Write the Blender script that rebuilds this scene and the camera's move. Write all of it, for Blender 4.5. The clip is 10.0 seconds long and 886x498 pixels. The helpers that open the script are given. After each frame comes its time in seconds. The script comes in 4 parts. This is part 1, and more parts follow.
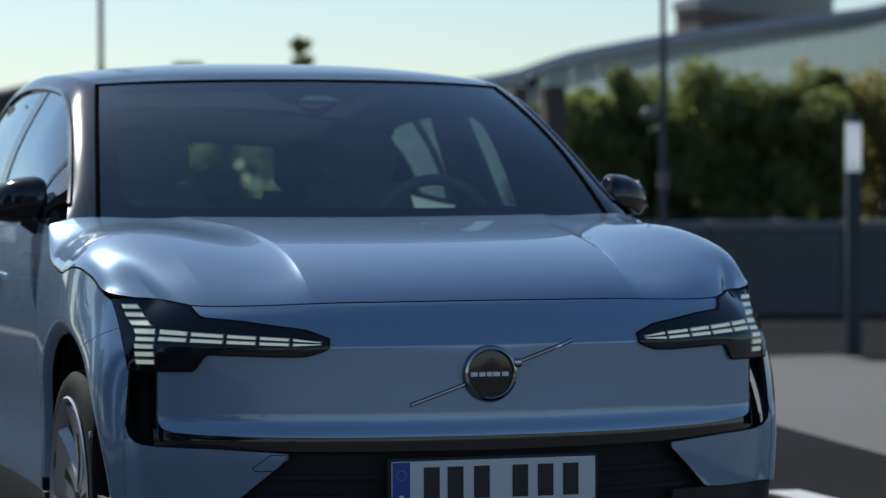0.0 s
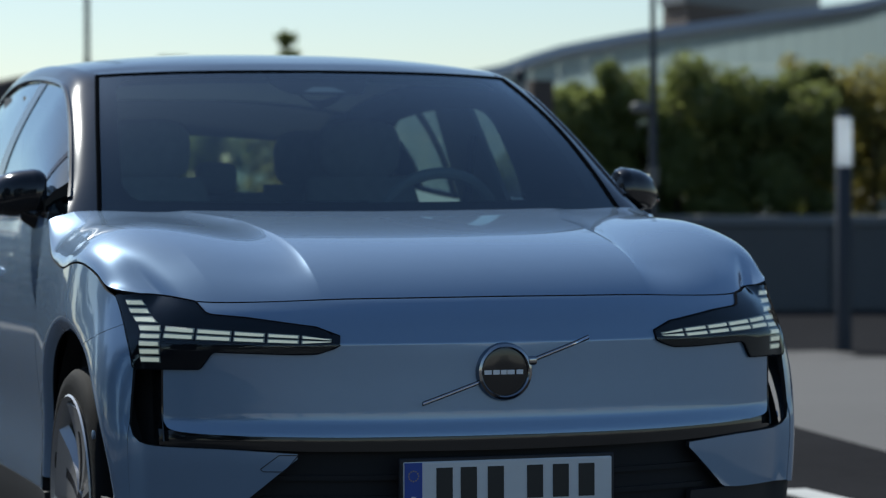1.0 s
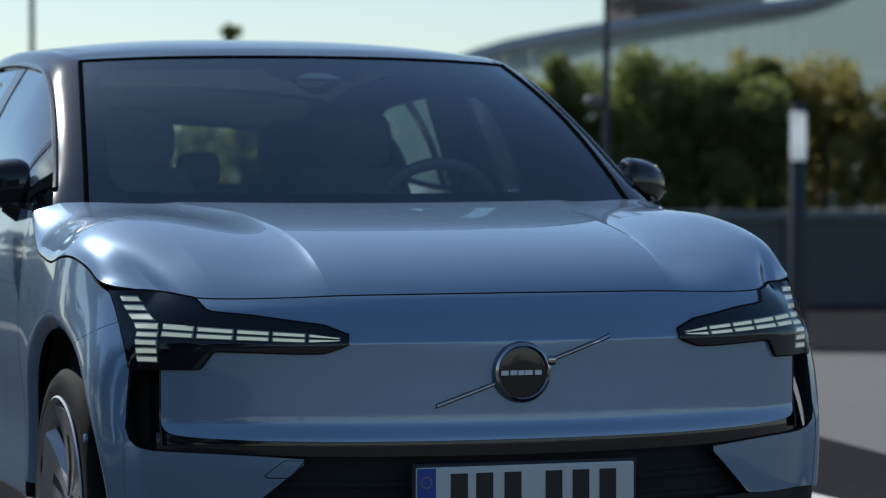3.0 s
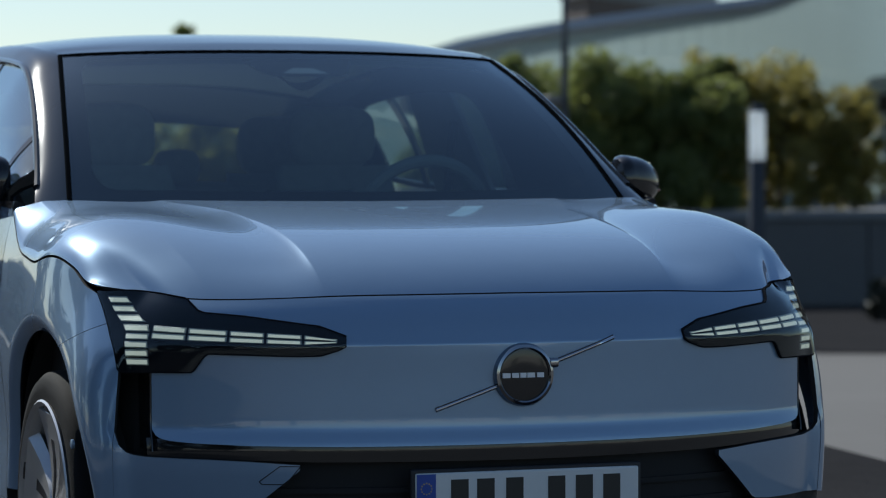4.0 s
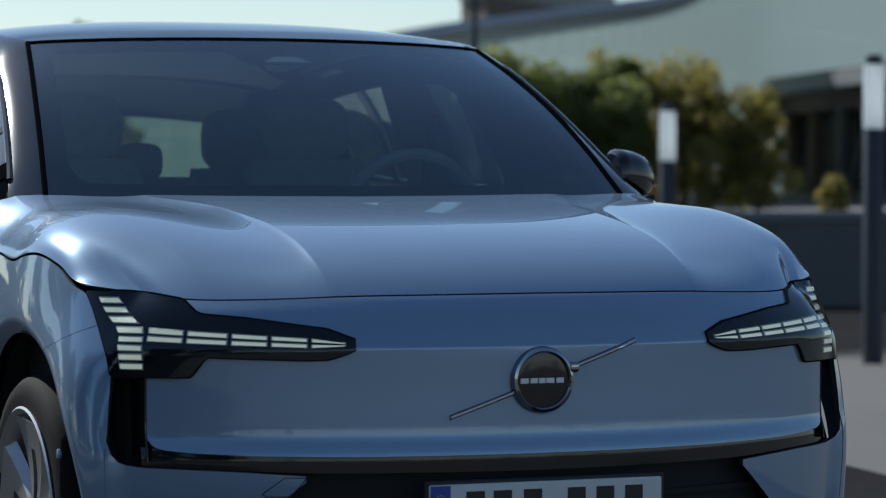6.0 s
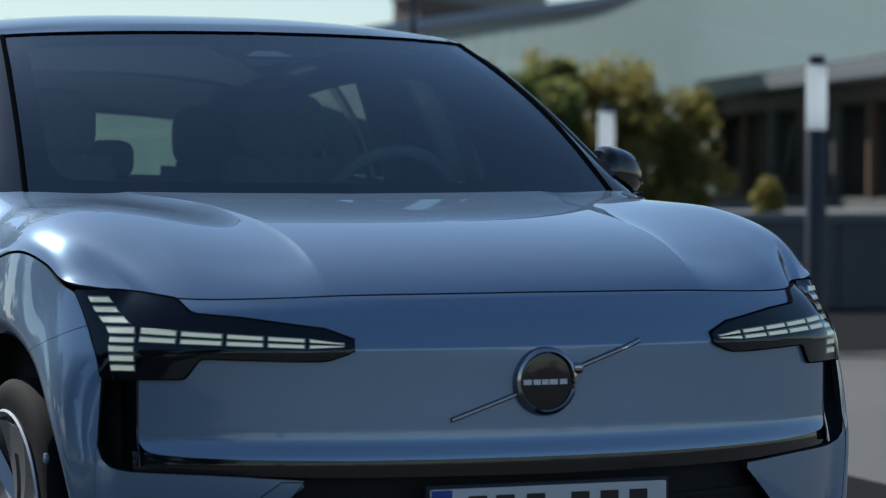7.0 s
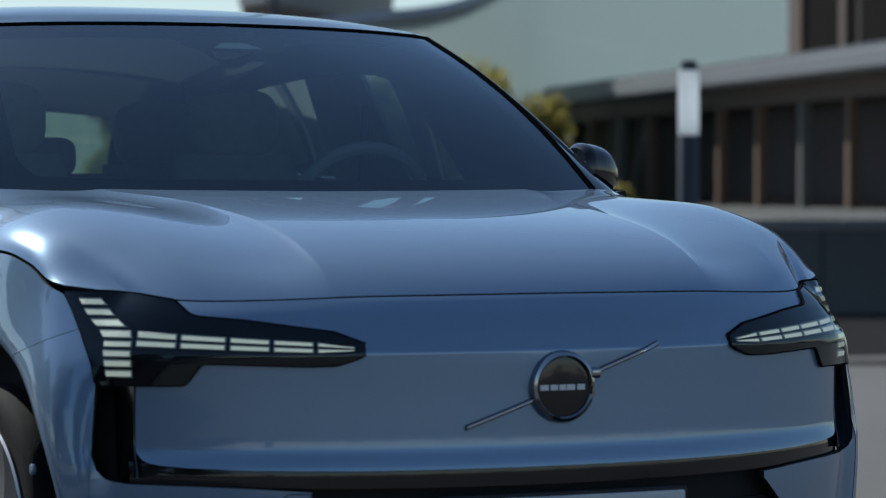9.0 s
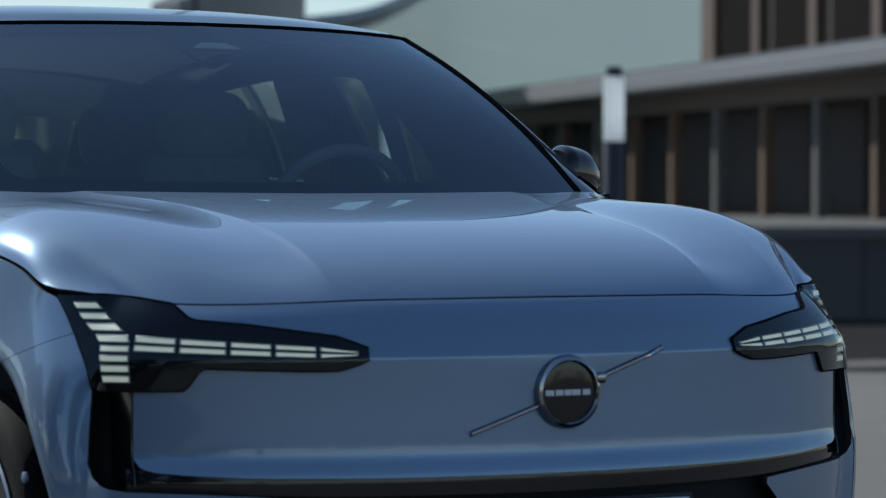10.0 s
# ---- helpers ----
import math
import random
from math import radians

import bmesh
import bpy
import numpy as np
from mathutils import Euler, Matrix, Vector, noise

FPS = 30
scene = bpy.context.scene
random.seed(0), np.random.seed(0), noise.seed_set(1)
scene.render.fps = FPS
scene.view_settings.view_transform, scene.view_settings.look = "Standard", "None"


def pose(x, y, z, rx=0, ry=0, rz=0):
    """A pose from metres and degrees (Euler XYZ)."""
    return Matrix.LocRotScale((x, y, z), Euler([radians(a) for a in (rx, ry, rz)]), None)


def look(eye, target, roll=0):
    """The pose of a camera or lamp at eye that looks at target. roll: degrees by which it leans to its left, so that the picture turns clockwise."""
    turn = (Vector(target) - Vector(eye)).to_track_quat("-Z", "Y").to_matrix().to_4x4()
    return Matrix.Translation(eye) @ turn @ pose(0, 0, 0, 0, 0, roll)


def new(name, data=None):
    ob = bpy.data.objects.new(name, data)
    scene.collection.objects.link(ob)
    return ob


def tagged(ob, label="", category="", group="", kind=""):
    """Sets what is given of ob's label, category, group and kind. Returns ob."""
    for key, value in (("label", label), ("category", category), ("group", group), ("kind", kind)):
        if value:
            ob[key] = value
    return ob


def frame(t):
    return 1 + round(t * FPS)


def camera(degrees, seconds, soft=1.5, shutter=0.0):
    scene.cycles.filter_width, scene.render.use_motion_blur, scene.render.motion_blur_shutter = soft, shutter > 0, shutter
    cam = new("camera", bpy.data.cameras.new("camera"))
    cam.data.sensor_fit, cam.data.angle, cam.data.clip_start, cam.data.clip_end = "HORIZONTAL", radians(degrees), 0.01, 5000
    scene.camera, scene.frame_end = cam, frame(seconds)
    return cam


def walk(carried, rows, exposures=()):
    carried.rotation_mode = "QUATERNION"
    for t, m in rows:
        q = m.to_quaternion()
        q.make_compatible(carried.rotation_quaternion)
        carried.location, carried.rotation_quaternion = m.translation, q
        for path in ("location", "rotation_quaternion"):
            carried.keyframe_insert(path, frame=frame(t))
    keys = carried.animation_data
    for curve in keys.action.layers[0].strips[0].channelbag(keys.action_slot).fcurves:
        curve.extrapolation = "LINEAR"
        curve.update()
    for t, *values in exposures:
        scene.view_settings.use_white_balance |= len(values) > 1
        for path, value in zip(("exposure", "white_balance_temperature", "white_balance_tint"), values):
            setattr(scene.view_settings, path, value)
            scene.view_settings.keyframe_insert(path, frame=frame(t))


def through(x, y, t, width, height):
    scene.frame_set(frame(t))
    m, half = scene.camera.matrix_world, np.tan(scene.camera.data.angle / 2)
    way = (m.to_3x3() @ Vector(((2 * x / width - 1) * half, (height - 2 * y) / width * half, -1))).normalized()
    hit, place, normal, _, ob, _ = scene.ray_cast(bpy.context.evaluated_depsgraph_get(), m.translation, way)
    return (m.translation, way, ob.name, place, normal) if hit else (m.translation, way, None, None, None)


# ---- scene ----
import functools

cam = camera(16.753, 10.0, soft=1.1)
# A long lens, held open: what lies far behind the car is out of focus.
cam.data.dof.use_dof, cam.data.dof.focus_distance, cam.data.dof.aperture_fstop = True, 6.7, 4.8
# seconds, eye, heading clockwise from +y, tilt, roll
PATH = [
    (0.0, (-2.259, -6.930, 1.175), 17.088, -1.289, -0.229),
    (0.5, (-2.265, -6.840, 1.172), 17.237, -1.324, -0.207),
    (1.0, (-2.273, -6.733, 1.171), 17.413, -1.389, -0.179),
    (1.5, (-2.281, -6.634, 1.170), 17.634, -1.440, -0.155),
    (2.0, (-2.294, -6.526, 1.168), 17.911, -1.485, -0.121),
    (3.5, (-2.343, -6.208, 1.154), 19.079, -1.474, -0.108),
    (4.0, (-2.365, -6.093, 1.150), 19.590, -1.474, -0.123),
    (4.5, (-2.388, -5.990, 1.147), 19.974, -1.471, -0.075),
    (5.0, (-2.418, -5.880, 1.142), 20.428, -1.463, -0.052),
    (5.5, (-2.448, -5.759, 1.139), 21.056, -1.471, -0.018),
    (7.0, (-2.556, -5.425, 1.120), 23.172, -1.414, 0.047),
    (7.5, (-2.598, -5.329, 1.116), 23.879, -1.405, 0.064),
    (8.0, (-2.648, -5.219, 1.107), 24.697, -1.339, 0.088),
    (8.5, (-2.695, -5.121, 1.100), 25.467, -1.293, 0.075),
    (9.0, (-2.748, -5.014, 1.095), 26.339, -1.258, 0.090),
    (9.5, (-2.801, -4.926, 1.089), 27.199, -1.191, 0.126),
    (10.0, (-2.859, -4.828, 1.083), 28.143, -1.113, 0.136),
]


def aim(eye, heading, tilt, roll):
    h, k = radians(heading), radians(tilt)
    way = Vector((math.sin(h) * math.cos(k), math.cos(h) * math.cos(k), math.sin(k)))
    return look(eye, Vector(eye) + way * 7, roll)


walk(cam, [(t, aim(eye, h, k, r)) for t, eye, h, k, r in PATH], exposures=[(0.0, 0.28, 6080, 6), (10.0, 0.28, 6080, 6)])

# ---- world, sun ----
SUN = Vector((-.24, .74, .66)).normalized()
world = bpy.data.worlds.new("sky")
scene.world = world
world.use_nodes = True
wn = world.node_tree
wn.nodes.clear()
sky = wn.nodes.new("ShaderNodeTexSky")
sky.sky_type, sky.sun_disc = "NISHITA", False
sky.sun_elevation, sky.sun_rotation = math.asin(SUN.z), math.atan2(SUN.x, SUN.y)
sky.altitude, sky.air_density, sky.dust_density, sky.ozone_density = 50, .90, .35, 2.0
back = wn.nodes.new("ShaderNodeBackground")
back.inputs["Strength"].default_value = .080
wout = wn.nodes.new("ShaderNodeOutputWorld")
wn.links.new(sky.outputs[0], back.inputs["Color"])
wn.links.new(back.outputs[0], wout.inputs["Surface"])
sun = new("sun", bpy.data.lights.new("sun", "SUN"))
sun.data.energy, sun.data.angle, sun.data.color = 3.85, radians(.53), (1, .95, .87)
sun.matrix_world = look(SUN * 60, (0, 0, 0))


# ---- materials ----
def material(name, colour, rough=.5, metal=0.0, coat=0.0, grain=0.0, size=8.0, bump=0.0, bump_size=60.0, spec=.5, second=None, stretch=(1, 1, 1), vary=0.0):
    """A procedural surface: a base colour that drifts at two scales, with fine relief."""
    m = bpy.data.materials.new(name)
    m.use_nodes = True
    n, l = m.node_tree.nodes, m.node_tree.links
    p = n["Principled BSDF"]
    p.inputs["Roughness"].default_value, p.inputs["Metallic"].default_value = rough, metal
    p.inputs["Coat Weight"].default_value, p.inputs["Coat Roughness"].default_value = coat, .015
    p.inputs["Specular IOR Level"].default_value = spec
    p.inputs["Base Color"].default_value = (*colour, 1)
    co = n.new("ShaderNodeTexCoord")
    mp = n.new("ShaderNodeMapping")
    mp.inputs["Scale"].default_value = stretch
    l.new(co.outputs["Object"], mp.inputs["Vector"])
    if grain:
        big, small = n.new("ShaderNodeTexNoise"), n.new("ShaderNodeTexNoise")
        for t, s in ((big, size), (small, size * 9)):
            t.inputs["Scale"].default_value, t.inputs["Detail"].default_value = s, 6
            l.new(mp.outputs["Vector"], t.inputs["Vector"])
        mix = n.new("ShaderNodeMix")
        mix.data_type = "RGBA"
        add = n.new("ShaderNodeMath")
        add.operation = "MULTIPLY_ADD"
        add.inputs[1].default_value = .45
        l.new(small.outputs["Fac"], add.inputs[0])
        half = n.new("ShaderNodeMath")
        half.operation = "MULTIPLY"
        half.inputs[1].default_value = .6
        l.new(big.outputs["Fac"], half.inputs[0])
        l.new(half.outputs[0], add.inputs[2])
        fac = add.outputs[0]
        if vary:
            info = n.new("ShaderNodeObjectInfo")
            more = n.new("ShaderNodeMath")
            more.operation = "MULTIPLY_ADD"
            more.inputs[1].default_value = vary
            l.new(info.outputs["Random"], more.inputs[0])
            l.new(fac, more.inputs[2])
            fac = more.outputs[0]
        l.new(fac, mix.inputs["Factor"])
        a = second or tuple(c * (1 + grain) for c in colour)
        mix.inputs["A"].default_value = (*[c * (1 - grain) for c in colour], 1)
        mix.inputs["B"].default_value = (*a, 1)
        l.new(mix.outputs["Result"], p.inputs["Base Color"])
    if bump:
        t, b = n.new("ShaderNodeTexNoise"), n.new("ShaderNodeBump")
        t.inputs["Scale"].default_value, t.inputs["Detail"].default_value = bump_size, 5
        l.new(mp.outputs["Vector"], t.inputs["Vector"])
        b.inputs["Strength"].default_value, b.inputs["Distance"].default_value = bump, .02
        l.new(t.outputs["Fac"], b.inputs["Height"])
        l.new(b.outputs["Normal"], p.inputs["Normal"])
    return m


def glass(name, tint, gloss=.05, rough=0.0, rise=4.0):
    """A tinted pane: clear behind, with a reflection that grows towards grazing angles; gloss is its share face on."""
    m = bpy.data.materials.new(name)
    m.use_nodes = True
    n, l = m.node_tree.nodes, m.node_tree.links
    n.clear()
    out, mix, clear, shine, face = [n.new("ShaderNode" + k) for k in ("OutputMaterial", "MixShader", "BsdfTransparent", "BsdfGlossy", "LayerWeight")]
    power, scale = n.new("ShaderNodeMath"), n.new("ShaderNodeMath")
    power.operation, power.inputs[1].default_value = "POWER", rise
    scale.operation, scale.inputs[1].default_value, scale.inputs[2].default_value = "MULTIPLY_ADD", 1 - gloss, gloss
    clear.inputs["Color"].default_value = (*tint, 1)
    shine.inputs["Roughness"].default_value = rough
    shine.inputs["Color"].default_value = (.80, .89, .93, 1)
    face.inputs["Blend"].default_value = .5
    l.new(face.outputs["Facing"], power.inputs[0])
    l.new(power.outputs[0], scale.inputs[0])
    l.new(scale.outputs[0], mix.inputs[0])
    l.new(clear.outputs[0], mix.inputs[1])
    l.new(shine.outputs[0], mix.inputs[2])
    l.new(mix.outputs[0], out.inputs["Surface"])
    return m


def car_paint(name, colour):
    """Metallic paint under a clear coat, with fine flake and road dust."""
    m = material(name, colour, rough=.27, metal=.36, coat=1.0, grain=.05, size=3.0, spec=.0)
    n, l = m.node_tree.nodes, m.node_tree.links
    p = n["Principled BSDF"]
    p.inputs["Coat IOR"].default_value = 1.6
    co, dust, ramp = n.new("ShaderNodeTexCoord"), n.new("ShaderNodeTexNoise"), n.new("ShaderNodeMapRange")
    dust.inputs["Scale"].default_value, dust.inputs["Detail"].default_value = 5, 8
    l.new(co.outputs["Object"], dust.inputs["Vector"])
    ramp.inputs["From Min"].default_value, ramp.inputs["From Max"].default_value = .35, .8
    ramp.inputs["To Min"].default_value, ramp.inputs["To Max"].default_value = .008, .03
    l.new(dust.outputs["Fac"], ramp.inputs["Value"])
    l.new(ramp.outputs["Result"], p.inputs["Coat Roughness"])
    return m


PAINT = car_paint("blue_paint", (.242, .346, .482))
GLOSS_BLACK = material("gloss_black", (.014, .015, .017), rough=.10, coat=.2, grain=.2, size=4)
ROOF_BLACK = material("roof_black", (.030, .040, .055), rough=.5, coat=1.0, grain=.1, size=4, spec=0.0)
ROOF_BLACK.node_tree.nodes["Principled BSDF"].inputs["Coat Roughness"].default_value = .10  # dulled by dust
HOUSING = material("lamp_housing", (.012, .013, .016), rough=.6, grain=.2, size=8, spec=.0)
PLASTIC = material("black_plastic", (.020, .020, .022), rough=.6, grain=.25, size=20, bump=.15, bump_size=900)
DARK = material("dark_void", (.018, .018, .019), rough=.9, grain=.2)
RUBBER = material("rubber", (.010, .010, .010), rough=.8, grain=.3, size=25, bump=.2, bump_size=300, spec=.15)
ALLOY = material("alloy", (.58, .57, .56), rough=.32, metal=.7, grain=.08, size=12)
DARK_CHROME = material("dark_chrome", (.34, .35, .37), rough=.10, metal=1.0, grain=.03)
CHROME = material("chrome", (.75, .76, .78), rough=.08, metal=1.0, grain=.03)
DARK_METAL = material("dark_metal", (.12, .12, .13), rough=.3, metal=1.0, grain=.1)
FABRIC = material("seat_cloth", (.15, .168, .168), rough=.85, grain=.3, size=30, bump=.3, bump_size=500)
DASH = material("dash_plastic", (.12, .135, .135), rough=.7, grain=.2, size=20)
SCREEN_GLASS = glass("windscreen_glass", (.68, .84, .80), .165)
SIDE_GLASS = glass("side_glass", (.62, .68, .68), .08, rise=2.5)
REAR_GLASS = glass("privacy_glass", (.55, .61, .51), .06)
LENS_GLASS = glass("lens_glass", (.85, .87, .88), .05)
LED_FRAME = material("led_frame", (.42, .46, .40), rough=.25, grain=.12, size=90, bump=.3, bump_size=500)
LAMP_LED = material("led_core", (.68, .72, .60), rough=.35, grain=.08, size=60, bump=.3, bump_size=700)
LAMP_LED.node_tree.nodes["Principled BSDF"].inputs["Emission Color"].default_value = (.95, 1, .80, 1)
LAMP_LED.node_tree.nodes["Principled BSDF"].inputs["Emission Strength"].default_value = .26
PLATE_WHITE = material("plate_white", (.68, .69, .68), rough=.35, grain=.05, size=30)
PLATE_BLUE = material("plate_blue", (.01, .06, .34), rough=.35, grain=.1, size=30)
PLATE_INK = material("plate_ink", (.012, .012, .012), rough=.4)


# ---- building tools ----
def link(name, bm, mat, parent=None, label="", smooth=True, thick=0.0, bevel=0.0, angle=35):
    """One mesh object from a bmesh, smooth but for edges sharper than the angle."""
    me = bpy.data.meshes.new(name)
    bm.normal_update()
    if smooth:
        for f in bm.faces:
            f.smooth = True
        for e in bm.edges:
            if len(e.link_faces) == 2 and e.calc_face_angle(0) > radians(angle):
                e.smooth = False
    bm.to_mesh(me)
    bm.free()
    ob = new(name, me)
    for m in (mat if isinstance(mat, (list, tuple)) else [mat]):
        me.materials.append(m)
    if parent:
        ob.parent = parent
    if label:
        tagged(ob, label)
    if thick:
        s = ob.modifiers.new("thickness", "SOLIDIFY")
        s.thickness, s.offset = thick, -1
        if mat is PAINT:  # rims coloured dark, for the shade inside the shut lines
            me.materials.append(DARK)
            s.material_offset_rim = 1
        if thick < .05:
            e = ob.modifiers.new("crisp", "EDGE_SPLIT")
            e.split_angle = radians(60)
    if bevel:
        b = ob.modifiers.new("edge", "BEVEL")
        b.width, b.segments, b.limit_method = bevel, 2, "ANGLE"
    return ob


def part(name, bm, mat, parent, label="", **more):
    return link(name, bm, mat, parent, label, **more)


def thing(name, label, category, group="", at=(0, 0, 0)):
    e = new(name)
    e.location = at
    return tagged(e, label, category, group)


def sheet(points, bm=None, flip=False, closed=False):
    """Quads over a grid of points, rows by columns."""
    bm = bm or bmesh.new()
    points = np.asarray(points)
    rows = [[bm.verts.new(p) for p in r] for r in points]
    for a, b in zip(rows, rows[1:]):
        n = len(a)
        for i in range(n if closed else n - 1):
            q = (a[i], a[(i + 1) % n], b[(i + 1) % n], b[i])
            bm.faces.new(q[::-1] if flip else q)
    return bm


def box(x0, x1, y0, y1, z0, z1, bm=None, taper=0.0):
    bm = bm or bmesh.new()
    v = [bm.verts.new((x + (-taper if x == x1 else taper) * (z == z1), y + (-taper if y == y1 else taper) * (z == z1), z))
         for z in (z0, z1) for x, y in ((x0, y0), (x1, y0), (x1, y1), (x0, y1))]
    for q in ((3, 2, 1, 0), (4, 5, 6, 7), (0, 1, 5, 4), (1, 2, 6, 5), (2, 3, 7, 6), (3, 0, 4, 7)):
        bm.faces.new([v[i] for i in q])
    return bm


def tube(points, radius, sides=10, bm=None, caps=True):
    """A round bar along points; radius may be one for all or one for each point."""
    bm = bm or bmesh.new()
    pts = [Vector(p) for p in points]
    rad = radius if isinstance(radius, (list, tuple)) else [radius] * len(pts)
    rows, ref = [], Vector((0, 0, 1))
    for i, p in enumerate(pts):
        d = (pts[min(i + 1, len(pts) - 1)] - pts[max(i - 1, 0)]).normalized()
        if abs(d.dot(ref)) > .95:
            ref = Vector((1, 0, 0)) if abs(d.x) < .9 else Vector((0, 1, 0))
        a = d.cross(ref).normalized()
        b = d.cross(a)
        rows.append([bm.verts.new(p + (a * math.cos(k) + b * math.sin(k)) * rad[i]) for k in np.linspace(0, math.tau, sides, endpoint=False)])
    for r, s in zip(rows, rows[1:]):
        for i in range(sides):
            bm.faces.new((r[i], s[i], s[(i + 1) % sides], r[(i + 1) % sides]))
    if caps:
        bm.faces.new(rows[0]), bm.faces.new(rows[-1][::-1])
    return bm


def lathe(profile, axis="z", sides=32, bm=None, at=(0, 0, 0)):
    """A body of revolution: profile of (radius, height)."""
    bm = bm or bmesh.new()
    rows = []
    for r, h in profile:
        ring = []
        for k in np.linspace(0, math.tau, sides, endpoint=False):
            c, s = r * math.cos(k), r * math.sin(k)
            p = {"z": (c, s, h), "x": (h, c, s), "y": (s, h, c)}[axis]
            ring.append(bm.verts.new(Vector(p) + Vector(at)))
        rows.append(ring)
    for a, b in zip(rows, rows[1:]):
        for i in range(sides):
            bm.faces.new((a[i], a[(i + 1) % sides], b[(i + 1) % sides], b[i]))
    return bm


def ball(centre, size, bm=None, power=1.0, seg=24, rings=14):
    """An ellipsoid, or with power below 1 a rounded block."""
    bm = bm or bmesh.new()
    f = lambda v: math.copysign(abs(v) ** power, v)
    rows = []
    for a in np.linspace(-math.pi / 2 + .02, math.pi / 2 - .02, rings):
        rows.append([(centre[0] + size[0] * f(math.cos(a)) * f(math.cos(b)), centre[1] + size[1] * f(math.cos(a)) * f(math.sin(b)), centre[2] + size[2] * f(math.sin(a)))
                     for b in np.linspace(0, math.tau, seg, endpoint=False)])
    sheet(rows, bm, closed=True)
    return bm


def mirrored(bm):
    """Adds the mirror image across the car's middle plane."""
    g = bmesh.ops.duplicate(bm, geom=bm.verts[:] + bm.edges[:] + bm.faces[:])["geom"]
    for v in (v for v in g if isinstance(v, bmesh.types.BMVert)):
        v.co.x = -v.co.x
    bmesh.ops.reverse_faces(bm, faces=[f for f in g if isinstance(f, bmesh.types.BMFace)])
    return bm


# ---- the shape of the car's body ----
# Half plan at bumper height: x to the side, y backwards from the number plate.
PLAN = np.array([(0, .006), (.1, .009), (.2, .018), (.3, .034), (.4, .058), (.5, .092), (.6, .137), (.68, .182), (.74, .222), (.79, .264),
                 (.84, .315), (.875, .375), (.897, .455), (.908, .58), (.914, .75), (.914, .95), (.908, 1.3), (.902, 1.8), (.902, 2.6), (.906, 3.1),
                 (.905, 3.45), (.893, 3.7), (.865, 3.9), (.80, 4.04), (.66, 4.12), (.45, 4.165), (.2, 4.185), (0, 4.19)])


def spline(points, n):
    """Many points along a smooth curve through a few."""
    p = np.vstack([2 * points[0] - points[1], points, 2 * points[-1] - points[-2]])
    out = []
    for i in range(1, len(p) - 2):
        k = np.linspace(0, 1, n, endpoint=False)[:, None]
        a, b, c, d = p[i - 1], p[i], p[i + 1], p[i + 2]
        out.append(.5 * (2 * b + (c - a) * k + (2 * a - 5 * b + 4 * c - d) * k ** 2 + (3 * b - a - 3 * c + d) * k ** 3))
    return np.vstack(out + [points[-1:]])


CURVE = spline(PLAN, 12)
CURVE[0, 0] = 0
STEP = np.gradient(CURVE, axis=0)
STEP[0] = (1, 0)
STEP /= np.linalg.norm(STEP, axis=1)[:, None]
INWARD = np.stack([-STEP[:, 1], STEP[:, 0]], 1)
ARC = np.concatenate([[0], np.cumsum(np.linalg.norm(np.diff(CURVE, axis=0), axis=1))])
TOTAL = ARC[-1]
# How far the skin lies inside that plan, by height: at the nose, on the flank.
NOSE_Z = [.15, .2, .3, .4, .5, .55, .566, .590, .600, .70, .776, .781, .785, .82, .85, .875, .89, .92]
NOSE_IN = [.09, .06, .02, .006, -.004, -.006, -.004, .004, .006, .006, .004, .005, .0076, .0245, .046, .072, .092, .15]
FLANK_Z = [.15, .25, .35, .45, .55, .65, .75, .85, .92, .96, 1.0, 1.04, 1.08]
FLANK_IN = [.07, .035, .022, .030, .026, .008, 0, .003, .009, .015, .024, .036, .052]


AXLE_F, AXLE_R = .80, 3.45


def at_arc(u):
    return [np.interp(u, ARC, c) for c in (CURVE[:, 0], CURVE[:, 1], INWARD[:, 0], INWARD[:, 1])]


def ease(v):
    v = np.clip(v, 0, 1)
    return v * v * (3 - 2 * v)


def inset(a, z):
    """How far the skin lies inside the plan: a along the plan, z the height."""
    x, y, nx, ny = at_arc(a)
    nose = ease((ny - .15) / .6)
    tail = np.clip((-ny - .1) / .6, 0, 1)
    ins = nose * np.interp(z, NOSE_Z, NOSE_IN) + (1 - nose) * np.interp(z, FLANK_Z, FLANK_IN) + tail * np.clip(z - .8, 0, 1) * .35
    for wy in (AXLE_F, AXLE_R):  # the flared wheel arches
        r = np.hypot(y - wy, z - .34)
        ins = ins - (1 - nose) * .014 * np.exp(-((r - .43) / .07) ** 2)
    # the bumper's corners bulge below the headlights, and the lights fall back above
    ins = ins - .042 * ease((CORNER_Z - z) / .26) * ease((a - .87) / .08) * ease((1.20 - a) / .22)
    return ins + .030 * np.clip((z - .75) / .15, 0, 1) * ease((a - .80) / .2) * ease((1.34 - a) / .28)


CORNER_Z = .82
GRID_A, GRID_Z = np.arange(0, TOTAL + .02, .01), np.arange(.05, 1.2, .01)
SOFT = inset(*np.meshgrid(GRID_A, GRID_Z, indexing="ij"))
for _ in range(4):  # wings and bumper corners have no hard edges
    w = np.exp(-(np.arange(-9, 10) / 4.0) ** 2)
    w /= w.sum()
    SOFT = np.apply_along_axis(lambda v: np.convolve(np.pad(v, 9, mode="edge"), w, "valid"), 0, SOFT)
    SOFT = np.apply_along_axis(lambda v: np.convolve(np.pad(v, 9, mode="edge"), w, "valid"), 1, SOFT)


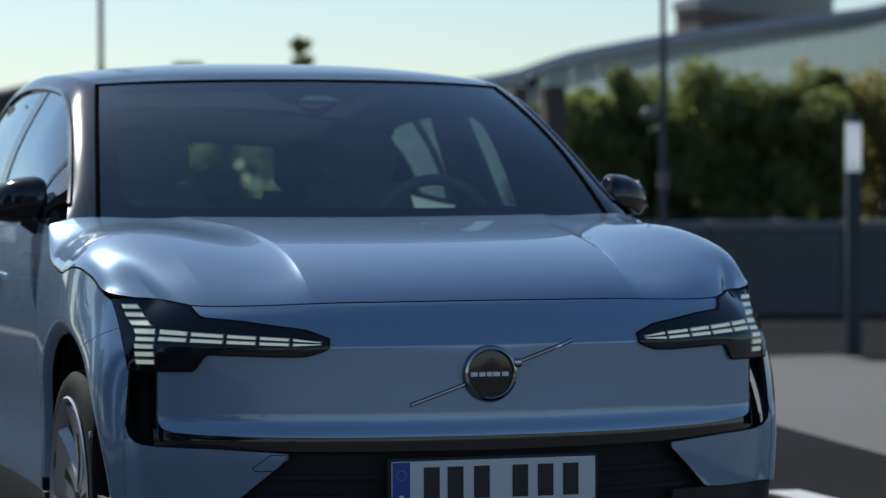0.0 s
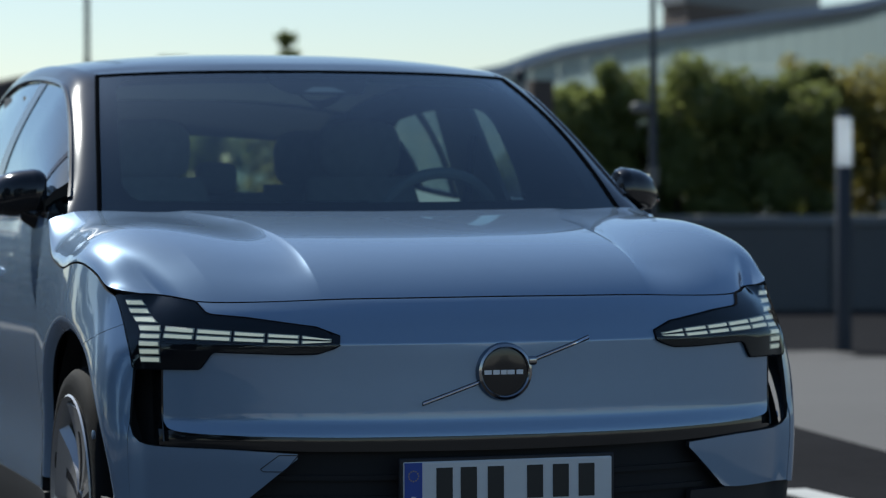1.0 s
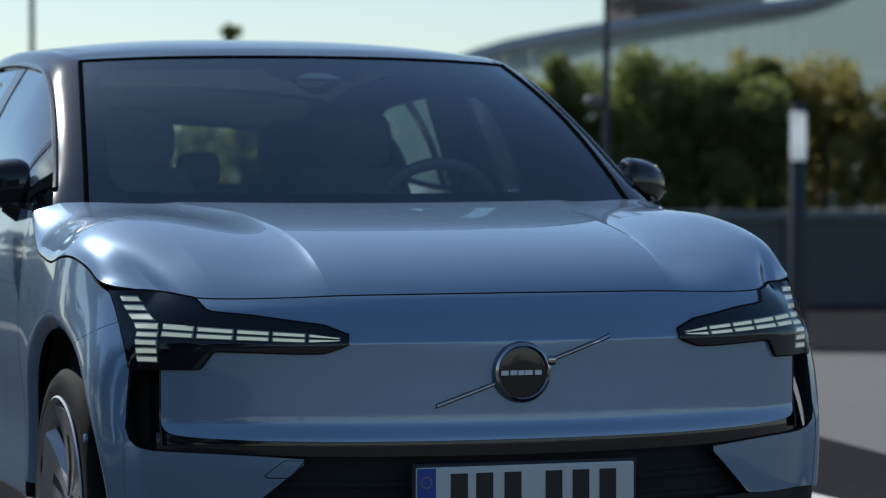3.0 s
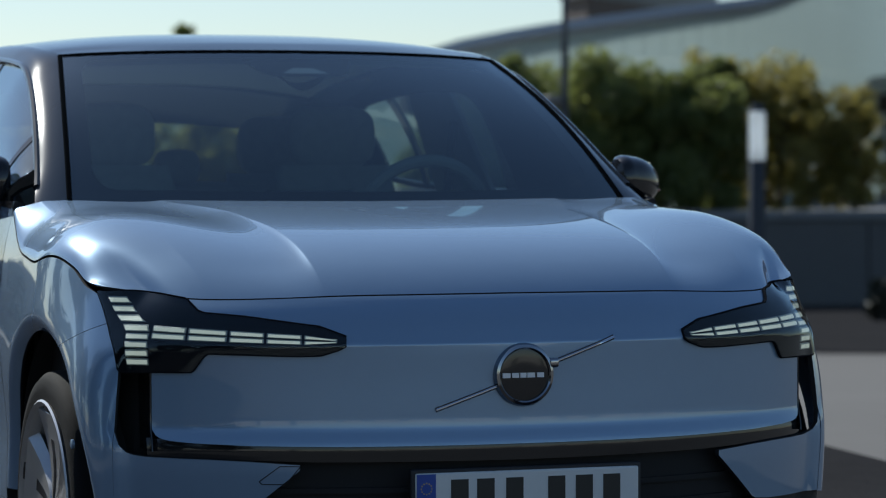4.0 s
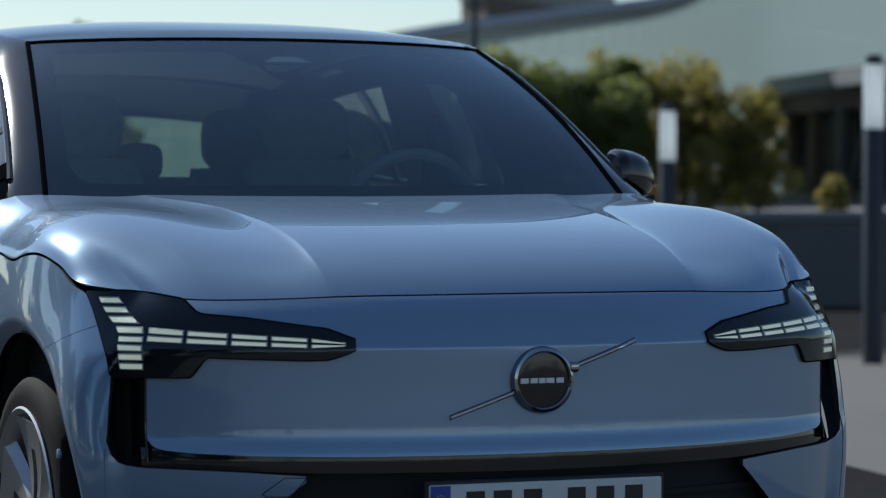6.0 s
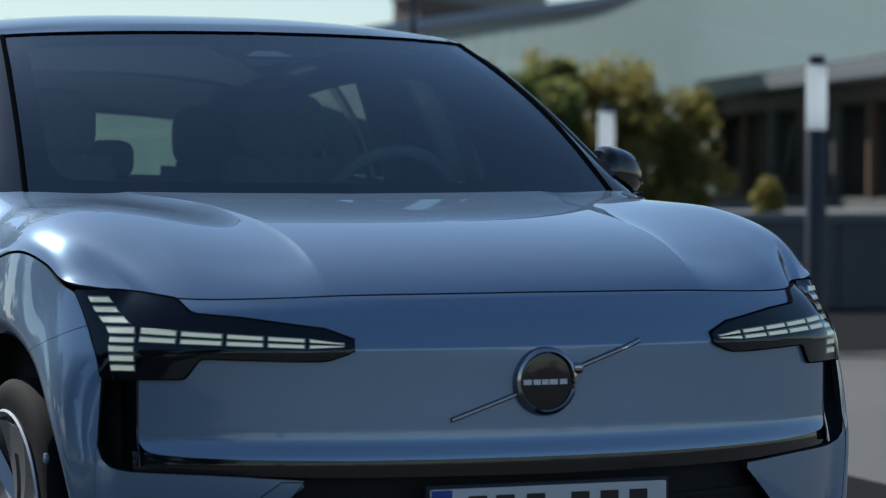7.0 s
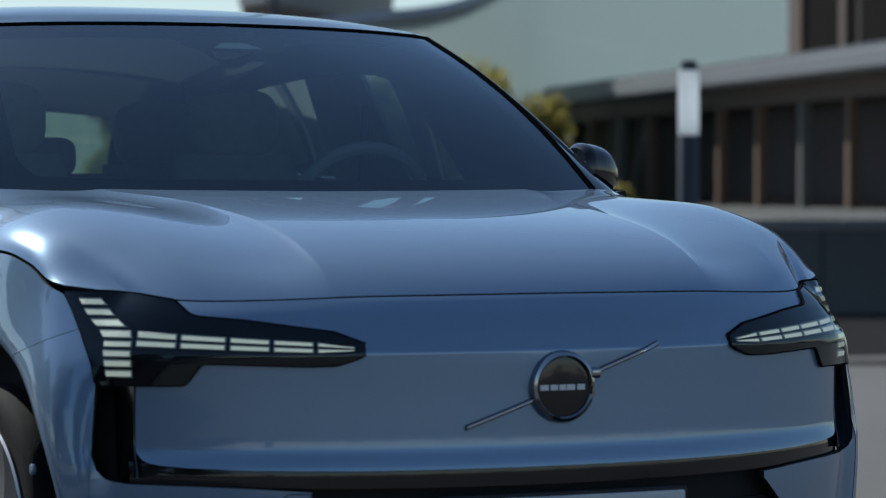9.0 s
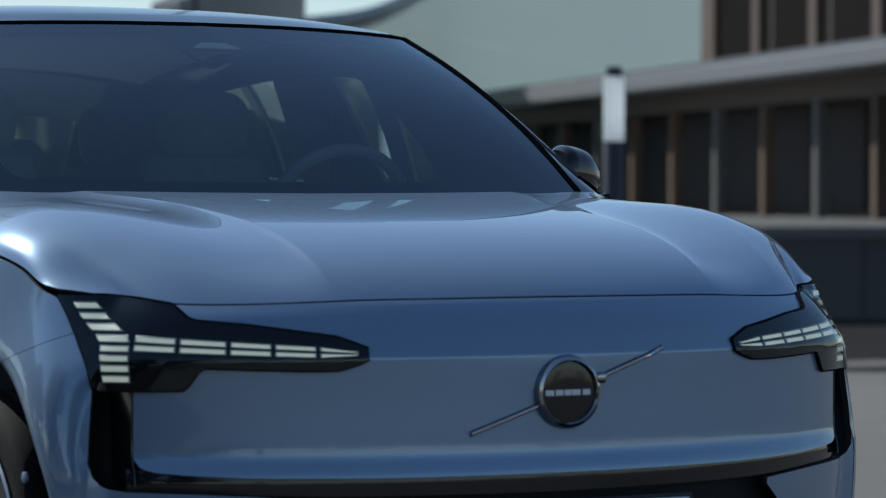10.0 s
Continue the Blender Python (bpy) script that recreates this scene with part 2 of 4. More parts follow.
def soft_inset(a, z):
    i, j = np.clip(a / .01, 0, len(GRID_A) - 1.001), np.clip((z - .05) / .01, 0, len(GRID_Z) - 1.001)
    i0, j0 = i.astype(int), j.astype(int)
    i, j = i - i0, j - j0
    return (SOFT[i0, j0] * (1 - i) + SOFT[i0 + 1, j0] * i) * (1 - j) + (SOFT[i0, j0 + 1] * (1 - i) + SOFT[i0 + 1, j0 + 1] * i) * j


def skin(u, z, deeper=0.0):
    """The body's skin: u runs along the plan from the nose's middle (negative: the car's right), z is the height."""
    u, z = np.broadcast_arrays(np.asarray(u, float), np.asarray(z, float))
    a = np.abs(u)
    x, y, nx, ny = at_arc(a)
    k = ease((a - .88) / .10)
    ins = inset(a, z) * (1 - k) + soft_inset(a, z) * k + deeper
    return np.stack([np.where(u < 0, -1, 1) * (x + nx * ins), y + ny * ins, z], -1)


def arc_at_x(x, z, deeper=0.0):
    """Where along the plan, on the nose, the skin at height z is x to the side."""
    x, z = np.broadcast_arrays(np.asarray(x, float), np.asarray(z, float))
    lo, hi = np.zeros(x.shape), np.full(x.shape, 1.25)
    for _ in range(26):
        mid = (lo + hi) / 2
        big = skin(mid, z, deeper)[..., 0] > np.abs(x)
        lo, hi = np.where(big, lo, mid), np.where(big, mid, hi)
    return np.where(x < 0, -lo, lo)


def nose(x, z, deeper=0.0):
    return skin(arc_at_x(x, z, deeper), z, deeper)


def arc_at_y(y):
    """Where along the plan, on the flank, the car is that far back."""
    k = np.argmax(CURVE[:, 1] > 4.0)
    return float(np.interp(y, CURVE[:k, 1], ARC[:k]))


def outward(bm, centre):
    """Turns all faces so that they look away from a point."""
    bm.normal_update()
    c = Vector(centre)
    if sum((f.calc_center_median() - c).dot(f.normal) * f.calc_area() for f in bm.faces) < 0:
        bmesh.ops.reverse_faces(bm, faces=bm.faces[:])
    return bm


def curve(pairs):
    a = np.array(pairs, float)
    return lambda v: np.interp(np.abs(v), a[:, 0], a[:, 1])


def smooth_curve(pairs):
    a = spline(np.array(pairs, float), 10)
    return lambda v: np.interp(np.abs(v), a[:, 0], a[:, 1])


def nose_strip(xs, low, high, rows, deeper=0.0, bm=None):
    """A piece of the nose between two edges, from side to side."""
    xs = np.asarray(xs, float)
    k = np.linspace(0, 1, rows)[:, None]
    z = low(xs)[None] * (1 - k) + high(xs)[None] * k
    return sheet(nose(np.broadcast_to(xs, z.shape), z, deeper), bm)


def side_strip(us, zs, deeper=0.0, bm=None):
    u, z = np.meshgrid(us, zs)
    return sheet(skin(u, z, deeper), bm)


car = thing("car", "light blue metallic electric SUV with a black roof, parked on dark ground", "car")
# dark sheet behind the panels, standing in for the shade in their gaps
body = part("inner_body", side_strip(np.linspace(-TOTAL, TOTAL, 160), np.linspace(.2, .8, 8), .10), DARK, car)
CUT = smooth_curve([(0, .883), (.2, .882), (.38, .880), (.594, .873), (.69, .874), (.76, .884), (.80, .890), (.847, .897)])
BOTTOM = curve([(0, .559), (.4, .559), (.6, .561), (.70, .565), (.745, .569), (.762, .573), (.771, .58), (.776, .592)])

# nose panel, one closed pressing from light to light
xs = np.concatenate([np.linspace(-.776, -.74, 7), np.linspace(-.72, .72, 73), np.linspace(.74, .776, 7)])
nb = bmesh.new()
zk = np.array([0, .01, .03, .06, .085, .1, .115, .13, .2, .3, .4, .5, .6, .67, .676, .685, .697, .715, .73, .75, .78, .82, .86, .9, .94, .97, .988, 1])
zz = BOTTOM(xs)[None] * (1 - zk[:, None]) + (CUT(xs) - .0015)[None] * zk[:, None]
sheet(nose(np.broadcast_to(xs, zz.shape), zz), nb)
part("nose_panel", nb, PAINT, car, thick=.012, angle=60)

# gloss black surround of the nose panel: a band below, uprights under the lights
fb = nose_strip(np.linspace(-.785, .785, 90), curve([(0, .523), (.46, .525), (.65, .530), (.78, .534), (.81, .540)]), curve([(0, .558), (.4, .558), (.65, .561), (.80, .575)]), 5, .012)
part("grille_band", fb, GLOSS_BLACK, car, thick=.02)
for sgn in (-1, 1):
    k = np.linspace(.545, .73, 9)
    inner = sheet([[nose(sgn * .777, z, d) for d in (0.0, .01, .02, .05, .09)] for z in k], flip=sgn > 0)
    up = part("air_duct", inner, GLOSS_BLACK, car, thick=.003)

# hood: a shell that wraps over the wings
Y = arc_at_y
SIDE_UZ = spline(np.array([(1.05, .889), (1.108, .904), (1.178, .935), (1.26, .955), (1.33, .961), (1.407, .956), (1.50, .943), (1.60, .950), (1.72, .970), (Y(1.28), 1.052)]), 8)
SIDE = skin(SIDE_UZ[:, 0], SIDE_UZ[:, 1])
CORNER, HIND = SIDE[0, 0], SIDE[-1, 0]
REAR = spline(np.array([(0, 1.09, 1.076), (.3, 1.115, 1.078), (.55, 1.165, 1.081), (.70, 1.21, 1.083), (.79, 1.25, 1.080), (.84, 1.27, 1.069), tuple(SIDE[-1])]), 10)


def swell(v):
    """The rise of the hood over a straight line from its lip to the screen."""
    return (1 - math.exp(-v / .15)) * (1 - v ** 1.3)


ss = np.concatenate([-np.linspace(1, .9, 12)[:-1], np.linspace(-.9, .9, 97), np.linspace(.9, 1, 12)[1:]])
vs = np.concatenate([np.linspace(0, .1, 12)[:-1], np.linspace(.1, 1, 46)])


def hood_lid(s, v):
    a, sg = abs(s), 1 if s >= 0 else -1
    x0 = s * CORNER
    z0 = float(CUT(x0)) + .0015
    p0 = nose(x0, z0)
    p1 = np.array([np.interp(a, REAR[:, 0] / HIND, REAR[:, i]) for i in range(3)])
    p1[0] *= sg
    q = np.array([np.interp(v, np.linspace(0, 1, len(SIDE)), SIDE[:, i]) for i in range(3)])
    bend = (q - (SIDE[0] * (1 - v) + SIDE[-1] * v)) * a ** 6
    p = p0 * (1 - v) + p1 * v
    p[0] += bend[0] * sg
    p[1] += bend[1]
    # height: the middle line, swelling shoulders, and the fall to the wing's edge
    p[2] += swell(v) * (.061 * (1 - a ** 7) + .037 * (1 - a ** 4))
    p[2] += (q[2] - (SIDE[0, 2] * (1 - v) + SIDE[-1, 2] * v)) * a ** 12
    r = min(1, max(0, (a - .50) / (ridge(v) - .50)))
    p[2] += .0405 * math.sin(math.pi * v) ** 1.5 * r * float(ease(r / .05)) * (1 - a ** 9)
    # the raised middle ends in a crease; a valley lies between it and the wing's ridge
    k = min(1, max(0, (a - crease(v)) / (ridge(v) - crease(v))))
    deep = .013 * float(ease((v + .02) / .16) * (1 - .6 * ease((v - .6) / .4)))
    p[2] -= deep * k / .34 * math.exp(1 - k / .34) * (1 - k ** 3)
    return p


def crease(v):
    """How far out the raised middle of the hood ends."""
    return .487 + .012 * float(ease((v - .3) / .4)) + .10 * float(ease((v - .68) / .3))


def ridge(v):
    """How far out the ridge lies that runs forward from the screen's corners."""
    return .755 + .17 * v


def hood_side(sg, k, v):
    """The hood outside its ridge: k runs from the ridge to the wing's shut line."""
    ac = ridge(v)
    p0 = hood_lid(sg * ac, v)
    t0 = (p0 - hood_lid(sg * (ac - .03), v)) / .03 * (1 - ac)
    t0[2] -= .22 * float(ease((v + .05) / .25)) * (1 - ac)
    u, z = [np.interp(v, np.linspace(0, 1, len(SIDE_UZ)), SIDE_UZ[:, i]) for i in range(2)]
    p1, above = skin(sg * u, z), skin(sg * u, z + .03)
    t1 = (p1 - above) / .03 * np.linalg.norm(p1 - p0) * .45
    h = p0 * (2 * k ** 3 - 3 * k ** 2 + 1) + t0 * (k ** 3 - 2 * k ** 2 + k) + p1 * (3 * k ** 2 - 2 * k ** 3) + t1 * (k ** 3 - k ** 2)
    h[2] += .012 * math.sin(math.pi * k) * float(ease(v / .3) * ease((1 - v) / .3))
    return h


@functools.lru_cache(maxsize=None)
def lip_gap(sg, k):
    """How far the lip lies off that surface, where it follows the shut line above the light."""
    return hood_lid(sg * (ridge(0) + k * (1 - ridge(0))), 0) - hood_side(sg, k, 0)


def hood_point(s, v):
    """The lid, and outside its ridges the sides that fall away into the wings."""
    a, sg = abs(s), 1 if s >= 0 else -1
    ac = ridge(v)
    if a <= ac:
        return hood_lid(s, v)
    k = (a - ac) / (1 - ac)
    return hood_side(sg, k, v) + lip_gap(sg, round(k, 5)) * (1 - float(ease(v / .3)))


def column(k, v):
    """Columns of the mesh keep to the ridge, so that its line stays crisp."""
    return math.copysign(float(np.interp(abs(k), [0, .45, .75, 1], [0, crease(v), ridge(v), 1])), k)


half = np.concatenate([np.linspace(0, .44, 24), [.447, .45, .453, .46], np.linspace(.468, .74, 34), [.747, .75, .753], np.linspace(.762, 1, 30)])
ss = np.concatenate([-half[::-1], half[1:]])
hood = part("hood", sheet([[hood_point(column(s, v), v) for s in ss] for v in vs]), PAINT, car, thick=.010, angle=60)

# headlights
L_UP = curve([(.401, .796), (.42, .803), (.459, .817), (.627, .838), (.722, .845), (.738, .850), (.776, .875), (.86, .8845), (.95, .890), (1.05, .888)])
L_LOW = curve([(.401, .776), (.415, .768), (.456, .755), (.51, .754), (.702, .759), (.712, .752), (.735, .722), (.742, .718), (.905, .716), (.912, .722), (.925, .765), (.965, .811), (1.01, .852), (1.05, .885)])
LU = np.concatenate([np.linspace(.401, .459, 8), np.linspace(.47, .70, 14), [.705, .712, .718, .722, .728, .733, .738, .742], np.linspace(.76, .905, 14), np.linspace(.912, 1.05, 14)])
LED_Z = [.731, .80, .816, .833, .853, .877]


def light_strip(sgn, rows, deeper, margin=0.0):
    us = sgn * LU[::sgn]
    k = np.linspace(0, 1, rows)[:, None]
    z = (L_LOW(us) + margin) * (1 - k) + (L_UP(us) - margin) * k
    proud = deeper * np.clip((1.06 - np.abs(us)) / .10, .1, 1)
    return sheet(skin(np.broadcast_to(us, z.shape), z, np.broadcast_to(proud, z.shape)))


def block(sgn, corners, parent):
    """One light block from its four corners (along the plan, up): low inner, low outer, top outer, top inner."""
    a, b, c, d = [np.array(p) for p in corners]
    rows = []
    for j, deep in ((0, -.0035), (.15, -.005), (.5, -.0056), (.85, -.005), (1, -.0035)):
        row = [(a * (1 - k) + b * k) * (1 - j) + (d * (1 - k) + c * k) * j for k in np.linspace(0, 1, 6)]
        if sgn < 0:
            row = row[::-1]
        row = np.array(row)
        rows.append(skin(sgn * row[:, 0], row[:, 1], deep))
    led = part("led_block", sheet(rows), LED_FRAME, parent, thick=.004)
    rows = []
    for j in (.16, .5, .80):
        row = np.array([(a * (1 - k) + b * k) * (1 - j) + (d * (1 - k) + c * k) * j for k in np.linspace(.04, .96, 5)])
        row = row[::-1] if sgn < 0 else row
        rows.append(skin(sgn * row[:, 0], row[:, 1], -.0063))
    part("led_core", sheet(rows), LAMP_LED, led)


for sgn in (-1, 1):
    light = part("headlight", light_strip(sgn, 12, -.003), HOUSING, car, "black headlight with hammer-shaped running light", thick=.006)
    part("lens", light_strip(sgn, 12, -.0085, .001), LENS_GLASS, light)
    us = sgn * LU[::sgn]
    rim = sheet([[skin(u, float(L_LOW(u)), d * min(1, max(.1, (1.06 - abs(u)) / .10))) for u in us] for d in (-.002, -.0085)], flip=True)
    sheet([[skin(u, float(L_UP(u)), d * min(1, max(.1, (1.06 - abs(u)) / .10))) for u in us] for d in (-.002, -.0085)], rim)
    part("lens_edge", rim, HOUSING, light, thick=.002)
    inner = lambda z: np.interp(z, LED_Z, [.840, .845, .847, .876, .912, .953])
    outer = lambda z: np.interp(z, LED_Z, [.893, .906, .920, .950, .980, 1.006])
    for z0, z1 in ((.863, .877), (.844, .858), (.824, .839), (.804, .819), (.787, .800), (.769, .783), (.750, .765), (.731, .746)):
        block(sgn, [(inner(z0), z0), (outer(z0), z0), (outer(z1), z1), (inner(z1), z1)], light)
    cuts = (.840, .753, .659, .577, .495, .418)
    for o, i in zip(cuts, cuts[1:]):
        mid = lambda u: .8035 - (.840 - u) * .043
        half = lambda u: .0145 - (.840 - u) * .0125
        tip = .35 if i == .418 else 1
        a, b = i + .003, o - .003
        block(sgn, [(a, mid(a) + .0012), (b, mid(b) + .0015), (b, mid(b) + half(b)), (a, mid(a) + half(a) * tip)], light)
        block(sgn, [(a, mid(a) - half(a) * tip), (b, mid(b) - half(b)), (b, mid(b) - .0015), (a, mid(a) - .0012)], light)

# wings, bumper corners and rear quarters round the wheel arches
R_ARCH, WHEEL_Z = .438, .345


def round_arch(axle, outline, t0, t1, n, deeper=0.0, rings=14, shrink=.003, edge=None):
    """The skin between a wheel arch and an outline given along the plan and up; t: degrees from the front, over the top.
    edge: the same two angles where the panel meets its outline, if its seams do not point at the hub."""
    u0 = arc_at_y(axle)
    poly = [(u - u0, z - WHEEL_Z) for u, z in outline]
    rows = []
    e0, e1 = edge or (t0, t1)
    for t, e in zip(np.radians(np.linspace(t0, t1, n)), np.radians(np.linspace(e0, e1, n))):
        d = (-math.cos(e), math.sin(e))
        best = 9
        for (ax, ay), (bx, by) in zip(poly, poly[1:] + poly[:1]):
            ex, ey = bx - ax, by - ay
            den = d[0] * ey - d[1] * ex
            if abs(den) < 1e-9:
                continue
            k = (ax * ey - ay * ex) / den
            j = (ax * d[1] - ay * d[0]) / den
            if k > 0 and -1e-6 <= j <= 1 + 1e-6:
                best = min(best, k)
        best -= shrink
        k = np.linspace(0, 1, rings) ** 1.5
        du = -R_ARCH * math.cos(t) * (1 - k) + best * d[0] * k
        dz = R_ARCH * math.sin(t) * (1 - k) + best * d[1] * k
        roll = .022 * np.clip(1 - (np.hypot(du, dz) - R_ARCH) / .04, 0, 1) ** 2  # the rolled lip
        rows.append(skin(u0 + du, WHEEL_Z + dz, deeper + roll))
    bm = sheet(rows)
    return outward(bm, (0, axle, .6))


wing_line = [(Y(1.29), .2), (.912, .2), (.912, .722), (.925, .765), (.965, .811), (1.01, .852), (1.05, .885)] + [(u, z - .003) for u, z in SIDE_UZ[3:]] + [(Y(1.29), 1.06)]
for sgn in (-1, 1):
    for nm, t0, t1, e0, e1, n in (("bumper_corner", 5.5, 66.4, 5.5, 47.0, 44), ("front_wing", 66.6, 177, 47.15, 177, 110)):
        bm = round_arch(AXLE_F, wing_line, t0, t1, n, edge=(e0, e1))
        if sgn < 0:
            for v in bm.verts:
                v.co.x = -v.co.x
            bmesh.ops.reverse_faces(bm, faces=bm.faces[:])
        part(nm, bm, PAINT, car, thick=.012, angle=50)
    # the painted blade below the air duct
    us = np.concatenate([np.linspace(.502, .62, 12), np.linspace(.63, .930, 24)])
    top = np.interp(us, [.50, .62, .70, .85, .88, .90, .912, .93], [.520, .527, .530, .533, .537, .547, .580, .62])
    low = np.interp(us, [.502, .635, .70, .95], [.508, .402, .397, .395])
    k = np.linspace(0, 1, 9)[:, None]
    z = low * (1 - k) + top * k
    bm = sheet(skin(np.broadcast_to(sgn * us, z.shape), z, np.broadcast_to(np.where(us > .905, .0006, 0), z.shape)))
    part("bumper_blade", outward(bm, (0, 1.5, .5)), PAINT, car, thick=.012, angle=50)
    quarter = [(Y(3.17), .2), (Y(3.17), 1.02), (Y(3.05), 1.075), (Y(3.7), 1.075), (TOTAL - .62, 1.0), (TOTAL - .60, .2)]
    bm = round_arch(AXLE_R, quarter, 3, 177, 90)
    if sgn < 0:
        for v in bm.verts:
            v.co.x = -v.co.x
        bmesh.ops.reverse_faces(bm, faces=bm.faces[:])
    part("rear_quarter", bm, PAINT, car, thick=.012, angle=50)
    for nm, y0, y1 in (("front_door", 1.293, 2.29), ("rear_door", 2.296, 3.166)):
        us = np.linspace(Y(y0), Y(y1), 36)
        zs = np.concatenate([np.linspace(.33, 1.06, 40), [1.07, 1.078]])
        u, z = np.meshgrid(us, zs)
        if nm == "rear_door":  # cut away round the wheel
            r = R_ARCH + .02
            y = np.interp(u, ARC, CURVE[:, 1])
            lim = AXLE_R - np.sqrt(np.clip(r * r - (z - WHEEL_Z) ** 2, 0, 1))
            u = us[0] + (u - us[0]) * np.minimum(1, (np.minimum(lim, y1) - y0) / (y1 - y0))
        door = part(nm, outward(sheet(skin(sgn * u, z)), (0, 1.8, .7)), PAINT, car, thick=.03, angle=50)
        hu = Y(y1 - .2)
        h = skin(sgn * hu, .90)
        part("handle", ball((h[0] + sgn * .012, h[1], .90), (.018, .10, .016), power=.7), PAINT, door)
    part("sill", outward(side_strip(sgn * np.linspace(Y(1.25), Y(3.12), 40), np.linspace(.19, .328, 5)), (0, 2, .5)), PLASTIC, car, thick=.03)
    # wheel housings
    for axle in (AXLE_F, AXLE_R):
        liner = sheet([[(sgn * x, axle - (R_ARCH + .015) * math.cos(t), WHEEL_Z + (R_ARCH + .015) * math.sin(t)) for x in (.50, .62, .74, .865)] for t in np.radians(np.linspace(-10, 190, 30))])
        part("wheel_liner", liner, DARK, car)

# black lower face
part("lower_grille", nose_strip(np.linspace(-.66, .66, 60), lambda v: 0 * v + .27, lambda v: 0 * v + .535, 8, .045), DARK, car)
for z in (.31, .36, .41, .46):
    part("grille_slat", nose_strip(np.linspace(-.56, .56, 40), lambda v: 0 * v + z - .006, lambda v: 0 * v + z + .006, 3, .034), DARK, car, thick=.008)
lip = side_strip(np.linspace(-Y(.47), Y(.47), 90), np.array([.17, .2, .24, .28]), .0)
sheet(np.concatenate([skin(np.concatenate([-np.linspace(Y(.47), .53, 30)]), np.linspace(.28, .398, 6)[:, None] + np.zeros(30), .012)]), lip)
sheet(np.concatenate([skin(np.linspace(.53, Y(.47), 30), np.linspace(.28, .398, 6)[:, None] + np.zeros(30), .012)]), lip)
part("front_skirt", lip, PLASTIC, car, thick=.015)

# number plate: plain bars for its signs
plate = part("number_plate", box(-.26, .26, -.002, .008, .391, .501), PLATE_WHITE, car, "white plate with a blue band and black bars", bevel=.004)
part("plate_surround", box(-.268, .268, .004, .020, .383, .509), PLASTIC, plate, bevel=.004)
part("plate_band", box(-.258, -.215, -.0035, 0, .393, .499), PLATE_BLUE, plate)
for x in (-.160, -.100, -.033, .065, .130, .195):
    part("plate_bar", box(x - .020, x + .020, -.0035, 0, .408, .486), PLATE_INK, plate)
bm = bmesh.new()
for k in range(12):
    a = k * math.tau / 12
    ball((-.2365 + .012 * math.cos(a), -.004, .468 + .012 * math.sin(a)), (.0017, .0006, .0017), bm, seg=6, rings=4)
part("plate_ring", bm, material("plate_gold", (.6, .45, .05)), plate)
part("plate_bar", box(-.242, -.231, -.0045, -.003, .405, .420), PLATE_WHITE, plate)

# badge: ring, disc and slanted bar
by = float(nose(0.0, .703)[1])
badge = part("badge", lathe([(.057, -.004), (.057, -.013), (.060, -.016), (.066, -.014), (.0695, -.006), (.0695, .006)], "y", 56, at=(-.008, by, .708)), DARK_CHROME, car, "round black badge with a chrome ring and slanted bar")
part("badge_disc", lathe([(.0005, -.010), (.02, -.010), (.05, -.0098), (.0575, -.009)], "y", 48, at=(-.008, by, .708)), GLOSS_BLACK, badge)
for x, w in ((-.043, .009), (-.022, .008), (-.004, .007), (.014, .009), (.036, .008)):
    part("badge_bar", box(x - .008 - w, x - .008 + w, by - .0135, by - .0095, .7020, .7125), material("badge_white", (.8, .8, .8), rough=.3) if x < -.04 else bpy.data.materials["badge_white"], badge)
for x0, z0, x1, z1 in ((-.206, .635, -.070, .6835), (.058, .732, .211, .785)):
    k = np.linspace(0, 1, 9)
    xx, zc = x0 + (x1 - x0) * k, z0 + (z1 - z0) * k
    bm = sheet([nose(xx, zc + o, d) for o, d in ((-.0038, 0), (-.0032, -.006), (-.001, -.008), (.001, -.008), (.0032, -.006), (.0038, 0))])
    part("badge_slash", bm, CHROME, badge)
    bm = sheet([nose(xx, zc + o, d) for o, d in ((-.0052, .001), (-.0052, -.003), (.0052, -.003), (.0052, .001))])
    part("slash_bed", bm, GLOSS_BLACK, badge)
part("badge_knuckle", ball((.060, by - .008, .733), (.012, .010, .011), power=.6), DARK_CHROME, badge)

# towing eye cover, parking sensors
def small_on_skin(name, u, z, r, mat):
    p, q = Vector(skin(u, z)), Vector(skin(u, z, -.01))
    bm = lathe([(.0005, .0010), (r * .9, .0010), (r, .0003), (r, -.004)], "z", 20)
    bmesh.ops.transform(bm, matrix=Matrix.Translation(p) @ (q - p).to_track_quat("Z", "Y").to_matrix().to_4x4(), verts=bm.verts[:])
    return part(name, bm, mat, car)


for sgn in (-1, 1):
    small_on_skin("parking_sensor", sgn * 1.105, .545, .011, PAINT)
flap = [(.500, .517), (.545, .517), (.590, .484), (.584, .478), (.536, .478), (.528, .484)]
bm = bmesh.new()
ring = flap + flap[:1]
for (a, b), (c, d) in zip(ring, ring[1:]):
    tube([skin(-(a + (c - a) * k), b + (d - b) * k, -.0002) for k in np.linspace(0, 1, 4)], .0011, 5, bm)
part("towing_eye_cover", bm, DARK, car)

